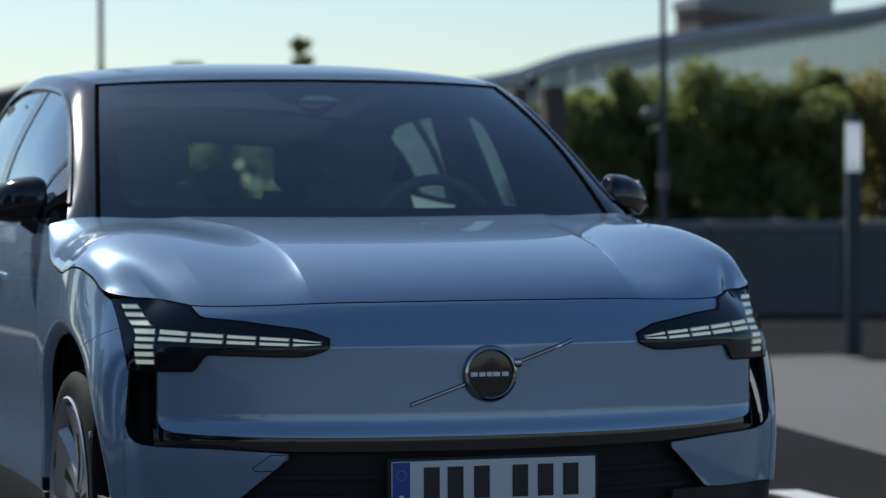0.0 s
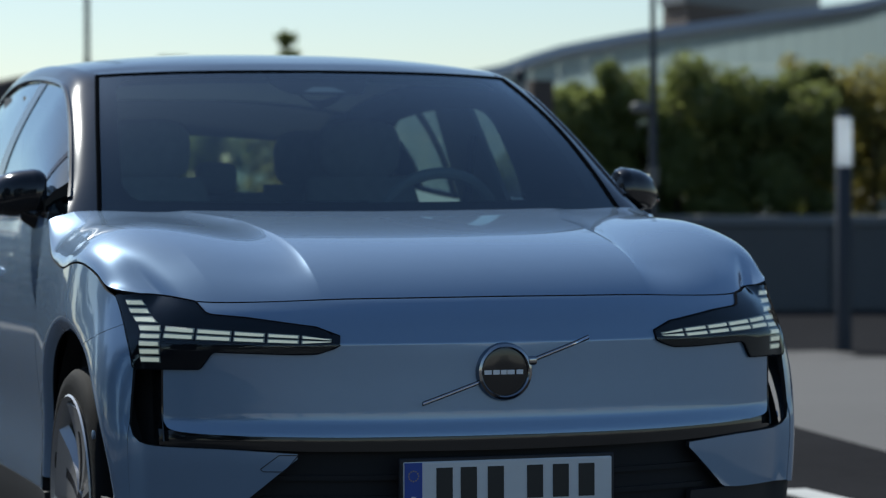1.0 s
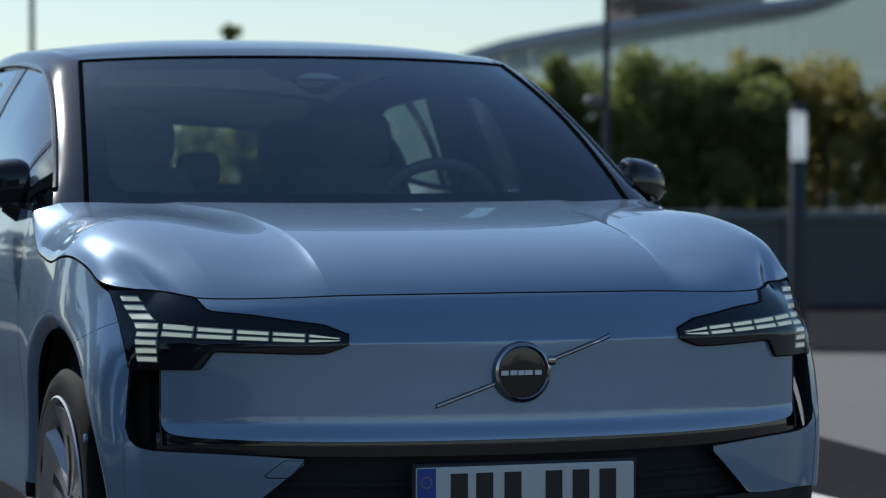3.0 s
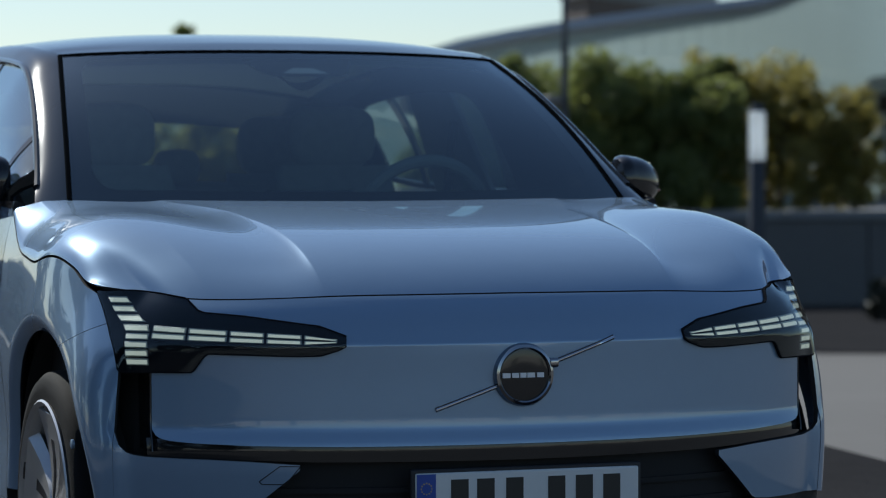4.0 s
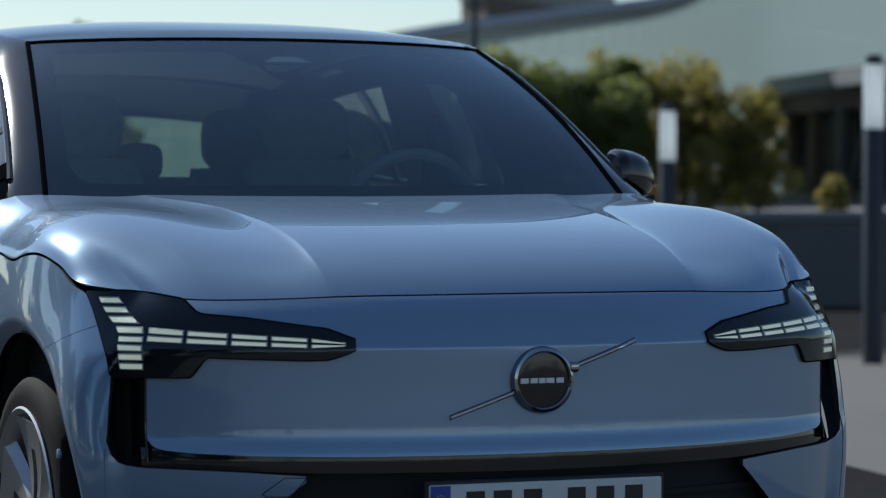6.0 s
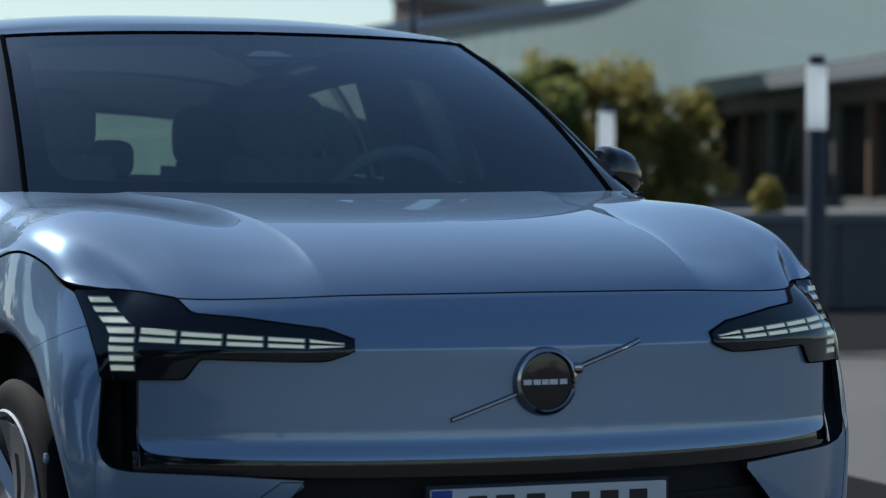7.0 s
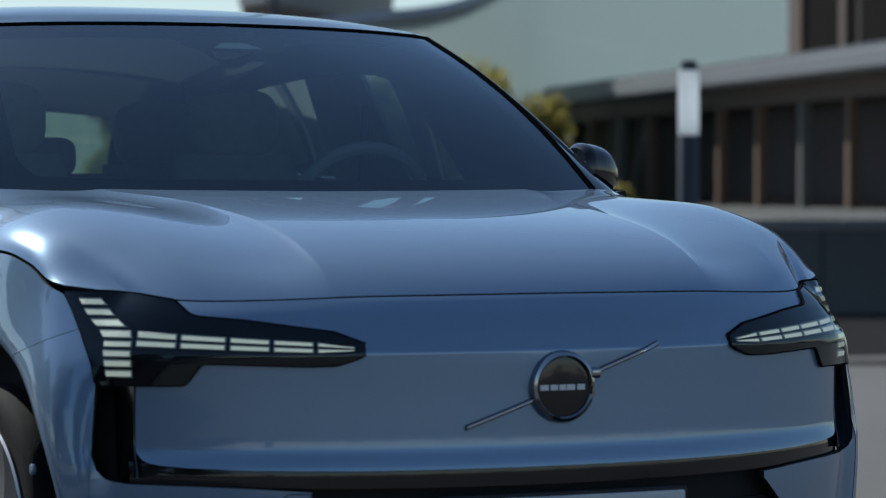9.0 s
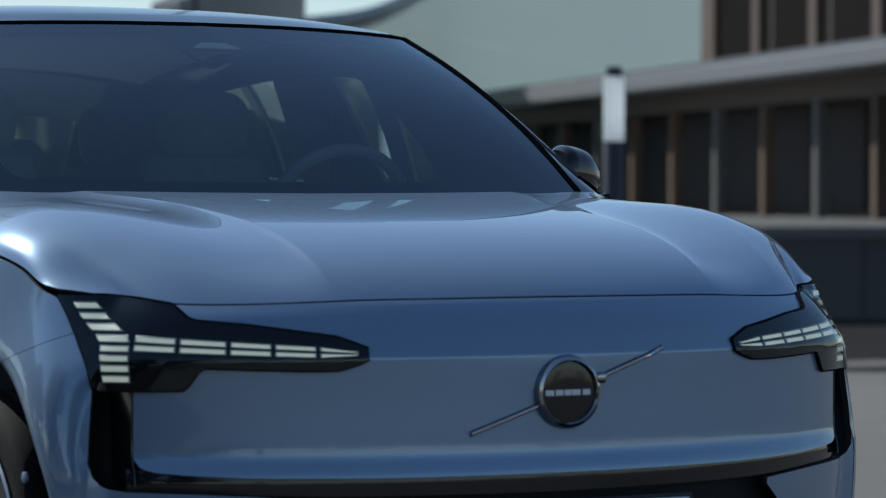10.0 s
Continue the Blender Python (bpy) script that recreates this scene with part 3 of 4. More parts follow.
# ---- greenhouse ----
W_EDGE = spline(np.array([(.737, 1.228, 1.081), (.712, 1.37, 1.180), (.682, 1.54, 1.285), (.648, 1.72, 1.383), (.616, 1.884, 1.463)]), 8)
ROOF_EDGE = spline(np.array([(.616, 1.884, 1.463), (.622, 2.0, 1.484), (.628, 2.25, 1.505), (.632, 2.6, 1.514), (.626, 3.0, 1.500), (.61, 3.35, 1.462), (.60, 3.62, 1.410)]), 8)
FRAME_IN = np.vstack([[(.756, 1.13, 1.012)], W_EDGE[:-1], ROOF_EDGE])
FRAME_OUT = spline(np.array([(.850, 1.16, 1.010), (.826, 1.24, 1.058), (.790, 1.39, 1.148), (.757, 1.56, 1.252), (.727, 1.74, 1.348), (.706, 1.92, 1.423), (.700, 2.08, 1.448), (.700, 2.35, 1.466), (.702, 2.65, 1.468), (.700, 2.95, 1.445), (.70, 3.2, 1.392), (.715, 3.45, 1.30), (.735, 3.66, 1.21)]), 8)


def along(c, k):
    """A curve at an even share k of its length."""
    d = np.concatenate([[0], np.cumsum(np.linalg.norm(np.diff(c, axis=0), axis=1))])
    return np.array([np.interp(k * d[-1], d, c[:, i]) for i in range(3)])


def frame_rows(c0, c1, n, m, bulge):
    rows = []
    for k in np.linspace(0, 1, n):
        a, b = along(c0, k), along(c1, k)
        out = np.array((.55, -.12, .82))
        swell = bulge * (.30 + .70 * min(1, max(0, (k - .30) / .12)))
        rows.append([a * (1 - j) + b * j + out * swell * (math.sin(math.pi * j) ** .8) for j in np.linspace(0, 1, m)])
    return rows


def top_z(y):
    return np.interp(y, TOPLINE[:, 0], TOPLINE[:, 1])


TOPLINE = spline(np.array([(1.74, 1.476), (1.80, 1.493), (1.9, 1.508), (2.1, 1.531), (2.35, 1.548), (2.6, 1.553), (2.9, 1.545), (3.2, 1.523), (3.45, 1.498), (3.66, 1.455)]), 10)
HEADER = spline(np.array([(0, 1.745, 1.476), (.2, 1.76, 1.475), (.4, 1.80, 1.472), (.55, 1.848, 1.467), (.616, 1.884, 1.463)]), 8)
COWL = spline(np.array([(0, 1.075, 1.062), (.3, 1.10, 1.064), (.55, 1.155, 1.068), (.69, 1.20, 1.073), (.737, 1.228, 1.081)]), 8)


def curve_at(c, x):
    return np.array([x, np.interp(abs(x), c[:, 0], c[:, 1]), np.interp(abs(x), c[:, 0], c[:, 2])])


def screen_point(s, v, deeper=0.0):
    e = along(W_EDGE, v)
    c0, c1 = curve_at(COWL, s * .737), curve_at(HEADER, s * .616)
    p = c0 * (1 - v) + c1 * v
    chord = W_EDGE[0] * (1 - v) + W_EDGE[-1] * v
    p[1:] += (e - chord)[1:] * abs(s) ** 2
    p[0] += (e - chord)[0] * s
    p += np.array((0, -.55, .83)) * (.030 * math.sin(math.pi * v) * (1 - .6 * s * s) - deeper)
    return p


ss, vs = np.linspace(-1, 1, 41), np.linspace(0, 1, 25)
screen = part("windscreen", sheet([[screen_point(s, v) for s in ss] for v in vs]), SCREEN_GLASS, car, "tinted windscreen with a black border")
screen.visible_shadow = False
FRIT = material("screen_border", (.006, .007, .008), rough=.95, grain=.2, spec=.0)


def border(name, s0, s1, v0, v1, parent, n=24, m=3):
    part(name, sheet([[screen_point(s, v, .005) for s in np.linspace(s0, s1, n)] for v in np.linspace(v0, v1, m)]), FRIT, parent)


border("screen_border", -1, 1, 0, .085, screen, 40)
border("screen_border", -1, 1, .955, 1, screen, 40)
border("screen_border", -1, -.925, .085, .955, screen, 4, 20)
border("screen_border", .925, 1, .085, .955, screen, 4, 20)
# rounded inner corners of the border
for sx in (-1, 1):
    for v0, dv in ((.085, 1), (.955, -1)):
        bm = bmesh.new()
        c = bm.verts.new(screen_point(sx * .925, v0, .0052))
        arc = [bm.verts.new(screen_point(sx * (.925 - .075 * (1 - math.sin(t))), v0 + dv * .12 * (1 - math.cos(t)), .0052)) for t in np.linspace(0, math.pi / 2, 9)]
        for a, b in zip(arc, arc[1:]):
            bm.faces.new((c, a, b))
        part("border_corner", bm, FRIT, screen)
# camera housing behind the top of the screen
hs = [(-.245, .955), (-.225, .90), (-.19, .835), (-.15, .805), (.15, .805), (.19, .835), (.225, .90), (.245, .955)]
bm = bmesh.new()
bm.faces.new([bm.verts.new(screen_point(s - .01, v, .006)) for s, v in hs])
part("sensor_panel", bm, FRIT, screen)
bm = sheet([[screen_point(s * (1 - .35 * j) - .01, .90 - .07 * j, .012 + .05 * math.sin(math.pi * (s + .16) / .32)) for s in np.linspace(-.16, .16, 9)] for j in np.linspace(0, 1, 5)])
part("sensor_housing", bm, PLASTIC, screen)
bm = bmesh.new()
bm.faces.new([bm.verts.new(screen_point(s - .01, v, .0035)) for s, v in ((-.10, .825), (.10, .825), (.045, .868), (-.045, .868))])
part("camera_window", bm, material("camera_window_glass", (.10, .12, .14), rough=.12, grain=.1), screen)
# black seal along the screen's edge
bm = tube([screen_point(s, 1, .001) for s in np.linspace(-1, 1, 30)], .006, 6)
for sx in (-1, 1):
    tube([screen_point(sx * 1.003, v, .001) for v in np.linspace(0, 1, 24)], .007, 6, bm)
part("screen_seal", bm, FRIT, car)

# roof
rows = []
for k in np.linspace(0, 1, 40):
    row = []
    for s in np.linspace(-1, 1, 45):
        e = along(ROOF_EDGE, k)
        f = curve_at(HEADER, s * .616)
        y = f[1] + (3.66 - f[1]) * k
        x = s * (e[0] + .004)
        mid, edge = top_z(1.74 + (y - 1.74) * 1), np.interp(y, ROOF_EDGE[:, 1], ROOF_EDGE[:, 2])
        z = mid + (edge - mid) * abs(s) ** 2.6
        blend = max(0, 1 - (y - f[1]) / .12)
        z = z * (1 - blend ** 2) + (f[2] + .002) * blend ** 2
        row.append((x, y, z))
    rows.append(row)
part("roof", sheet(rows), ROOF_BLACK, car, "gloss black roof", thick=.02, angle=60)
part("headliner", sheet([[(x * .97, y + .02, z - .035) for x, y, z in r] for r in rows], flip=True), material("headliner_cloth", (.46, .50, .50), rough=.9, grain=.1, size=40), car)

# screen pillars and roof rails, one frame a side
for sgn in (-1, 1):
    bm = sheet(frame_rows(FRAME_IN, FRAME_OUT, 70, 9, .016))
    outward(bm, (.2, 2.3, .9))
    if sgn < 0:
        for v in bm.verts:
            v.co.x = -v.co.x
        bmesh.ops.reverse_faces(bm, faces=bm.faces[:])
    part("side_frame", bm, ROOF_BLACK, car, "gloss black pillar and roof rail", thick=.03, angle=60)

BELT = spline(np.array([(.862, 1.29, 1.072), (.864, 1.6, 1.080), (.864, 2.2, 1.088), (.858, 2.8, 1.10), (.845, 3.2, 1.115), (.80, 3.5, 1.15), (.742, 3.66, 1.20)]), 10)


def window_point(y, k, deeper=0.0):
    lo = np.array([np.interp(y, BELT[:, 1], BELT[:, 0]), y, np.interp(y, BELT[:, 1], BELT[:, 2])])
    hi = np.array([np.interp(y, FRAME_OUT[:, 1], FRAME_OUT[:, 0]), y, np.interp(y, FRAME_OUT[:, 1], FRAME_OUT[:, 2])])
    p = lo * (1 - k) + hi * k
    p[0] += .022 * math.sin(math.pi * k) - .008 - deeper
    return p


def pane(name, y0, y1, sgn, mat, deeper=0.0, n=24, label=""):
    rows = [[window_point(y, k, deeper) * (sgn, 1, 1) for y in np.linspace(y0, y1, n)] for k in np.linspace(0, 1, 9)]
    ob = part(name, outward(sheet(rows), (0, 2, .9)), mat, car, label, thick=0.0 if mat is SIDE_GLASS else .01)
    if mat is SIDE_GLASS:
        ob.visible_shadow = False
    return ob


for sgn in (-1, 1):
    pane("quarter_glass", 1.36, 1.545, sgn, SIDE_GLASS, n=8)
    pane("window_post", 1.545, 1.57, sgn, GLOSS_BLACK, -.003, 4)
    pane("door_window", 1.57, 2.25, sgn, SIDE_GLASS)
    pane("centre_pillar", 2.25, 2.36, sgn, GLOSS_BLACK, -.003, 5)
    pane("door_window", 2.36, 3.05, sgn, SIDE_GLASS)
    pane("window_post", 3.05, 3.09, sgn, GLOSS_BLACK, -.003, 4)
    pane("quarter_glass", 3.09, 3.36, sgn, SIDE_GLASS, n=10)
    pane("rear_pillar", 3.36, 3.64, sgn, GLOSS_BLACK, -.003, 10)
    bm = tube([window_point(y, 0, -.006) * (sgn, 1, 1) + np.array((0, 0, -.004)) for y in np.linspace(1.30, 3.62, 40)], .011, 8)
    part("belt_moulding", bm, GLOSS_BLACK, car)
    bm = tube([window_point(y, 1, -.004) * (sgn, 1, 1) for y in np.linspace(1.33, 3.62, 50)], .010, 8)
    part("window_surround", bm, GLOSS_BLACK, car)

# tail: hatch with its window, rear bumper
def hatch_point(s, k):
    x = s * (.60 + .16 * k)
    return np.array((x, 3.60 + .50 * k - .10 * s * s * (1 - k) * 0 - .06 * s * s, 1.455 - .055 * s * s - .34 * k - .05 * k * k))


def hatch_sheet(s0, s1, k0, k1):
    return sheet([[hatch_point(s, k) for s in np.linspace(s0, s1, 21)] for k in np.linspace(k1, k0, 9)], flip=True)


for nm, s0, s1, k0, k1 in (("hatch_header", -1, 1, 0, .34), ("hatch_base", -1, 1, .86, 1), ("hatch_side", -1, -.70, .34, .86), ("hatch_side", .70, 1, .34, .86)):
    part(nm, hatch_sheet(s0, s1, k0, k1), GLOSS_BLACK if nm != "hatch_header" else ROOF_BLACK, car, thick=.02)
rear = part("rear_window", hatch_sheet(-.70, .70, .34, .86), REAR_GLASS, car)
rear.visible_shadow = False
us = np.linspace(TOTAL - .60, TOTAL, 20)
tail_us = np.concatenate([us, 2 * TOTAL - us[::-1][1:]])


def tail(z0, z1, n, deeper=0.0):
    rows = []
    for z in np.linspace(z0, z1, n):
        a = skin(us, z, deeper)
        b = skin(us, z, deeper) * (-1, 1, 1)
        rows.append(np.vstack([a, b[::-1][1:]]))
    return sheet(rows)


part("tailgate", tail(.62, 1.08, 12), PAINT, car, thick=.015)
part("rear_bumper", tail(.25, .617, 10), PLASTIC, car, thick=.015)
for sgn in (-1, 1):
    lu = np.linspace(TOTAL - .66, TOTAL - .45, 8)
    bm = sheet([skin(lu, z, -.008) * (sgn, 1, 1) for z in np.linspace(.72, 1.06, 8)])
    part("tail_light", outward(bm, (0, 3, .8)), material("tail_red", (.25, .01, .01), rough=.15, coat=.5) if sgn < 0 else bpy.data.materials["tail_red"], car, thick=.02)
part("underbody", box(-.80, .80, .12, 4.05, .17, .23), DARK, car)
part("firewall", box(-.70, .70, 1.22, 1.26, .23, 1.02), DARK, car)
part("load_floor", box(-.72, .72, 3.25, 4.0, .55, .60), DARK, car)

# door mirrors
for sgn in (-1, 1):
    rows = []
    for k in np.linspace(0, 1, 20):  # from the inner end to the rounded tip
        x = .842 + .156 * k
        full = (1 - max(0, (k - .35) / .65) ** 2.4) ** .5 if k < 1 else .03
        full *= min(1, .86 + k) if k > 0 else .80
        top, low = 1.130 + .066 * full - .022 * k ** 1.5, 1.130 - .064 * full - .010 * k
        yc, deep = 1.515 + .075 * k, .085 * max(full, .06)
        ring = []
        for b in np.linspace(0, math.tau, 28, endpoint=False):
            c, d = math.cos(b), math.sin(b)
            ring.append((sgn * x, yc - deep * math.copysign(abs(c) ** .8, c) * (1 if c > 0 else .45), (top + low) / 2 + (top - low) / 2 * math.copysign(abs(d) ** .72, d)))
        rows.append(ring)
    bm = sheet(rows, closed=True)
    bm.verts.ensure_lookup_table()
    bm.faces.new(bm.verts[:28]), bm.faces.new(bm.verts[-28:])
    bmesh.ops.recalc_face_normals(bm, faces=bm.faces[:])
    m = part("door_mirror", bm, GLOSS_BLACK, car, "gloss black door mirror")
    part("mirror_foot", tube([(sgn * .835, 1.50, 1.062), (sgn * .865, 1.50, 1.070), (sgn * .895, 1.51, 1.082)], [.055, .040, .03], 12), GLOSS_BLACK, m)
    part("mirror_glass", box(sgn * .92 - .06, sgn * .92 + .06, 1.590, 1.596, 1.085, 1.175), CHROME, m)
    part("indicator", ball((sgn * .988, 1.570, 1.098), (.012, .022, .005)), material("indicator_lens", (.55, .25, .12), rough=.2) if sgn < 0 else bpy.data.materials["indicator_lens"], m)
    part("mirror_triangle", sheet([[window_point(y, k, -.004) * (sgn, 1, 1) for y in np.linspace(1.34, 1.40, 4)] for k in np.linspace(0, 1, 4)]), FRIT, m, thick=.008)

# wheels
def build_wheel(sgn, axle):
    w = part("wheel", lathe([(.262, .095), (.278, .105), (.305, .108), (.325, .100), (.340, .085), (.345, .06), (.345, -.06), (.340, -.085), (.325, -.1), (.30, -.105), (.262, -.095)], "x", 56), RUBBER, car)
    w.location = (sgn * .795, axle, WHEEL_Z)
    for k in range(3):
        part("tread_groove", lathe([(.3455, -.045 + .04 * k), (.3465, -.043 + .04 * k), (.3465, -.033 + .04 * k), (.3455, -.031 + .04 * k)], "x", 40), DARK, w)
    s = sgn
    part("rim", lathe([(.260, -.09 * s), (.264, .085 * s), (.271, .098 * s), (.277, .105 * s), (.272, .109 * s), (.262, .101 * s), (.255, .07 * s), (.253, -.09 * s)], "x", 56), ALLOY, w)
    part("brake_disc", lathe([(.05, .02 * s), (.16, .02 * s), (.162, .0), (.05, .0)], "x", 32), DARK_METAL, w)
    part("hub", lathe([(.0005, .085 * s), (.03, .084 * s), (.038, .078 * s), (.06, .06 * s), (.06, 0)], "x", 28), GLOSS_BLACK, w)
    for i in range(5):
        a = i * math.tau / 5 + .35
        for wide, mat, off, nm in ((1.0, ALLOY, 0, "spoke"), (.22, GLOSS_BLACK, .002, "spoke_inlay")):
            bm = bmesh.new()
            rows = []
            for k in np.linspace(0, 1, 7):
                r = .035 + .230 * k
                half = (.032 + .090 * k ** 1.3) * wide
                h = .082 + .018 * k - .012 * math.sin(math.pi * k) + off
                ring = []
                for y, z in ((-half, h - .022), (-half * .8, h), (half * .8, h), (half, h - .022)):
                    t = a + y / max(r, .07)
                    ring.append((s * z, r * math.cos(t), r * math.sin(t)))
                rows.append(ring)
            sheet(rows, bm)
            part(nm, outward(bm, (-s * 1, 0, 0)), mat, w, thick=.012)
    return w


for sgn in (-1, 1):
    for axle in (AXLE_F, AXLE_R):
        build_wheel(sgn, axle)

# ---- cabin ----
dash_rows = []
for y, z in ((1.14, 1.02), (1.25, 1.045), (1.40, 1.055), (1.55, 1.05), (1.66, 1.03), (1.70, .99), (1.70, .80), (1.66, .6)):
    dash_rows.append([(x, y + .03 * (x / .78) ** 2, z - .015 * (x / .78) ** 4) for x in np.linspace(-.80, .80, 25)])
part("dashboard", sheet(dash_rows), DASH, car, thick=.03)
part("centre_screen", box(-.13, .13, 1.615, 1.63, .80, 1.10), GLOSS_BLACK, car, bevel=.01)
part("cabin_floor", box(-.78, .78, 1.3, 3.3, .26, .30), DASH, car)
for sgn in (-1, 1):
    part("door_card", box(sgn * .80 - .015, sgn * .80 + .015, 1.30, 3.2, .3, 1.06), DASH, car)
# steering wheel
ring = [(.365 + .175 * math.cos(t), 1.74 - .055 * math.sin(t), 1.035 + .145 * math.sin(t) * (1 if math.sin(t) > 0 else .85)) for t in np.linspace(0, math.tau, 37)]
sw = part("steering_wheel", tube(ring, .017, 8, caps=False), DASH, car)
part("wheel_boss", ball((.365, 1.735, 1.03), (.08, .03, .055), power=.6), DASH, sw)
for x in (-.09, .09):
    part("wheel_spoke", tube([(.365 + x * .7, 1.735, 1.03), (.365 + x * 1.85, 1.742, 1.02)], .016, 8), DASH, sw)
part("steering_column", tube([(.365, 1.73, 1.02), (.365, 1.55, .96)], .04, 10), DASH, car)


def seat(x, y, base, back_h, width):
    s = part("seat", ball((x, y, base), (width / 2, .27, .09), power=.55), FABRIC, car)
    rows = []
    for k in np.linspace(0, 1, 12):
        z = base + .02 + back_h * k
        w = width / 2 * (1 - .28 * k ** 2.2)
        yb = y + .20 + .20 * k
        rows.append([(x + w * math.copysign(abs(math.cos(t)) ** .6, math.cos(t)), yb + .065 * (1 - .25 * k) * math.copysign(abs(math.sin(t)) ** .7, math.sin(t)), z) for t in np.linspace(0, math.tau, 24, endpoint=False)])
    bm = sheet(rows, closed=True)
    bm.faces.new([v for v in bm.verts[-24:]])
    part("backrest", outward(bm, (x, y + .3, base + .3)), FABRIC, s)
    top = (x, y + .41, base + back_h + .105)
    part("headrest", ball(top, (.135 if width > .45 else .12, .055, .095), power=.6), FABRIC, s)
    for o in (-.05, .05):
        part("headrest_post", tube([(x + o, y + .405, base + back_h - .02), (x + o, y + .41, base + back_h + .06)], .007, 6), DARK_METAL, s)


seat(-.375, 1.95, .55, .60, .48)
seat(.36, 2.16, .55, .60, .48)
for x in (-.32, .32):
    seat(x, 2.62, .56, .565, .44)
part("middle_headrest", ball((-.02, 2.95, 1.165), (.068, .05, .055), power=.6), FABRIC, car)
part("rear_bench", ball((0, 2.95, .58), (.62, .30, .10), power=.5), FABRIC, car)
bm = ball((0, 3.02, .80), (.62, .09, .32), power=.45)
part("bench_back", bm, FABRIC, car)
part("parcel_shelf", box(-.60, .60, 3.34, 3.80, 1.02, 1.04), DASH, car)

# trim inside the screen pillars and roof rails
TRIM = spline(np.array([(.66, 1.16, .98), (.60, 1.34, 1.0), (.61, 1.56, 1.045), (.64, 1.86, 1.21), (.668, 2.20, 1.365), (.672, 2.60, 1.392), (.660, 3.0, 1.375), (.640, 3.40, 1.33)]), 8)
for sgn in (-1, 1):
    rows = []
    for k in np.linspace(0, 1, 40):
        a, b = along(np.vstack([[(.76, 1.16, 1.0)], W_EDGE[:-1], ROOF_EDGE[:-6]]), k) - np.array((.012, 0, .022)), along(TRIM, k)
        rows.append([(a * (1 - j) + b * j + np.array((.03, 0, .01)) * math.sin(math.pi * j)) * (sgn, 1, 1) for j in np.linspace(0, 1, 6)])
    part("pillar_cover", outward(sheet(rows), (sgn * 2, 2, 1.6)), FRIT, car, thick=.006)
for sgn in (-1, 1):
    bm = sheet([[(sgn * (.775 - .06 * k - .02 * math.sin(math.pi * j)), (2.22 + .50 * j) * (1 - k) + (2.50 + .36 * j) * k, 1.06 + .36 * k) for j in np.linspace(0, 1, 6)] for k in np.linspace(0, 1, 8)])
    part("pillar_trim", bm, DASH, car, thick=.015)
    part("seat_belt", tube([(sgn * .70, 2.42, 1.30), (sgn * .66, 2.36, 1.12), (sgn * .60, 2.26, .95)], .012, 6), DARK, car)


# ---- the place ----
# dark ground, also for the bay whose tone stands in for shadow
ASPHALT_SHADE = material("asphalt", (.032, .032, .034), rough=.95, grain=.3, size=.8, bump=.4, bump_size=40, spec=.0)
PAVING = material("paving", (.118, .112, .104), rough=.9, grain=.16, size=.5, bump=.25, bump_size=35)
CONCRETE = material("concrete", (.125, .125, .122), rough=.85, grain=.18, size=.7, bump=.2, bump_size=20)
CONCRETE_CAP = material("concrete_cap", (.20, .203, .203), rough=.85, grain=.15, size=.9)
POST_GREY = material("post_grey", (.022, .026, .034), rough=.5, grain=.15, size=6)
POLE_STEEL = material("pole_steel", (.045, .05, .06), rough=.5, metal=.3, grain=.15, size=5)

WOOD = material("wood_cladding", (.098, .067, .051), rough=.7, grain=.3, size=2, stretch=(6, 6, .6))
WOOD_POST = material("wood_post", (.12, .075, .048), rough=.7, grain=.25, size=3, stretch=(5, 5, .5), vary=.4)
PALE_POST = material("pale_post", (.13, .127, .118), rough=.6, grain=.15, size=3)
SLAB = material("slab_edge", (.16, .168, .178), rough=.6, grain=.12, size=.6)
BROWN_RENDER = material("brown_render", (.11, .085, .07), rough=.85, grain=.15, size=.6)
ROOF_METAL = material("roof_metal", (.13, .137, .145), rough=.5, metal=.2, grain=.12, size=.7)
# the same glass as dark_glass, with a hazy veil put into its lighter colour
HAZED_GLASS = material("hazed_glass", (.085, .078, .075), rough=.5, grain=.25, size=.5, spec=.0)
DARK_GLASS = material("dark_glass", (.024, .021, .020), rough=.5, grain=.2, size=.5, spec=.0)
BARK = material("bark", (.06, .045, .03), rough=.9, grain=.3, size=6, bump=.5, bump_size=30)


def leaf_material(name, a, b, through=.35, grain=.45):
    m = material(name, a, rough=.55, grain=grain, size=3.0, second=b)
    p = m.node_tree.nodes["Principled BSDF"]
    p.inputs["Subsurface Weight"].default_value = 0
    n, l = m.node_tree.nodes, m.node_tree.links
    tr, mix = n.new("ShaderNodeBsdfTranslucent"), n.new("ShaderNodeMixShader")
    tr.inputs["Color"].default_value = (*[c * 1.6 for c in b], 1)
    mix.inputs[0].default_value = through
    l.new(p.outputs[0], mix.inputs[1])
    l.new(tr.outputs[0], mix.inputs[2])
    l.new(mix.outputs[0], n["Material Output"].inputs["Surface"])
    return m


LEAF_GREEN = leaf_material("leaf_green", (.085, .105, .040), (.22, .25, .076), .38)
LEAF_DARK = leaf_material("leaf_dark", (.016, .020, .012), (.026, .032, .018), .1)
LEAF_YELLOW = leaf_material("leaf_yellow", (.11, .105, .035), (.32, .28, .075), .40)


FACADE_GLASS = leaf_material("facade_glass", (.42, .465, .455), (.39, .435, .425), .6, .10)
OPAL = leaf_material("opal_panel", (.82, .84, .84), (.72, .74, .74), .6, .05)


def ground_z(x, y):
    d = .30 * x + .95 * y
    k = np.clip((d - 8) / 21, 0, 1)
    return -1.0 * k


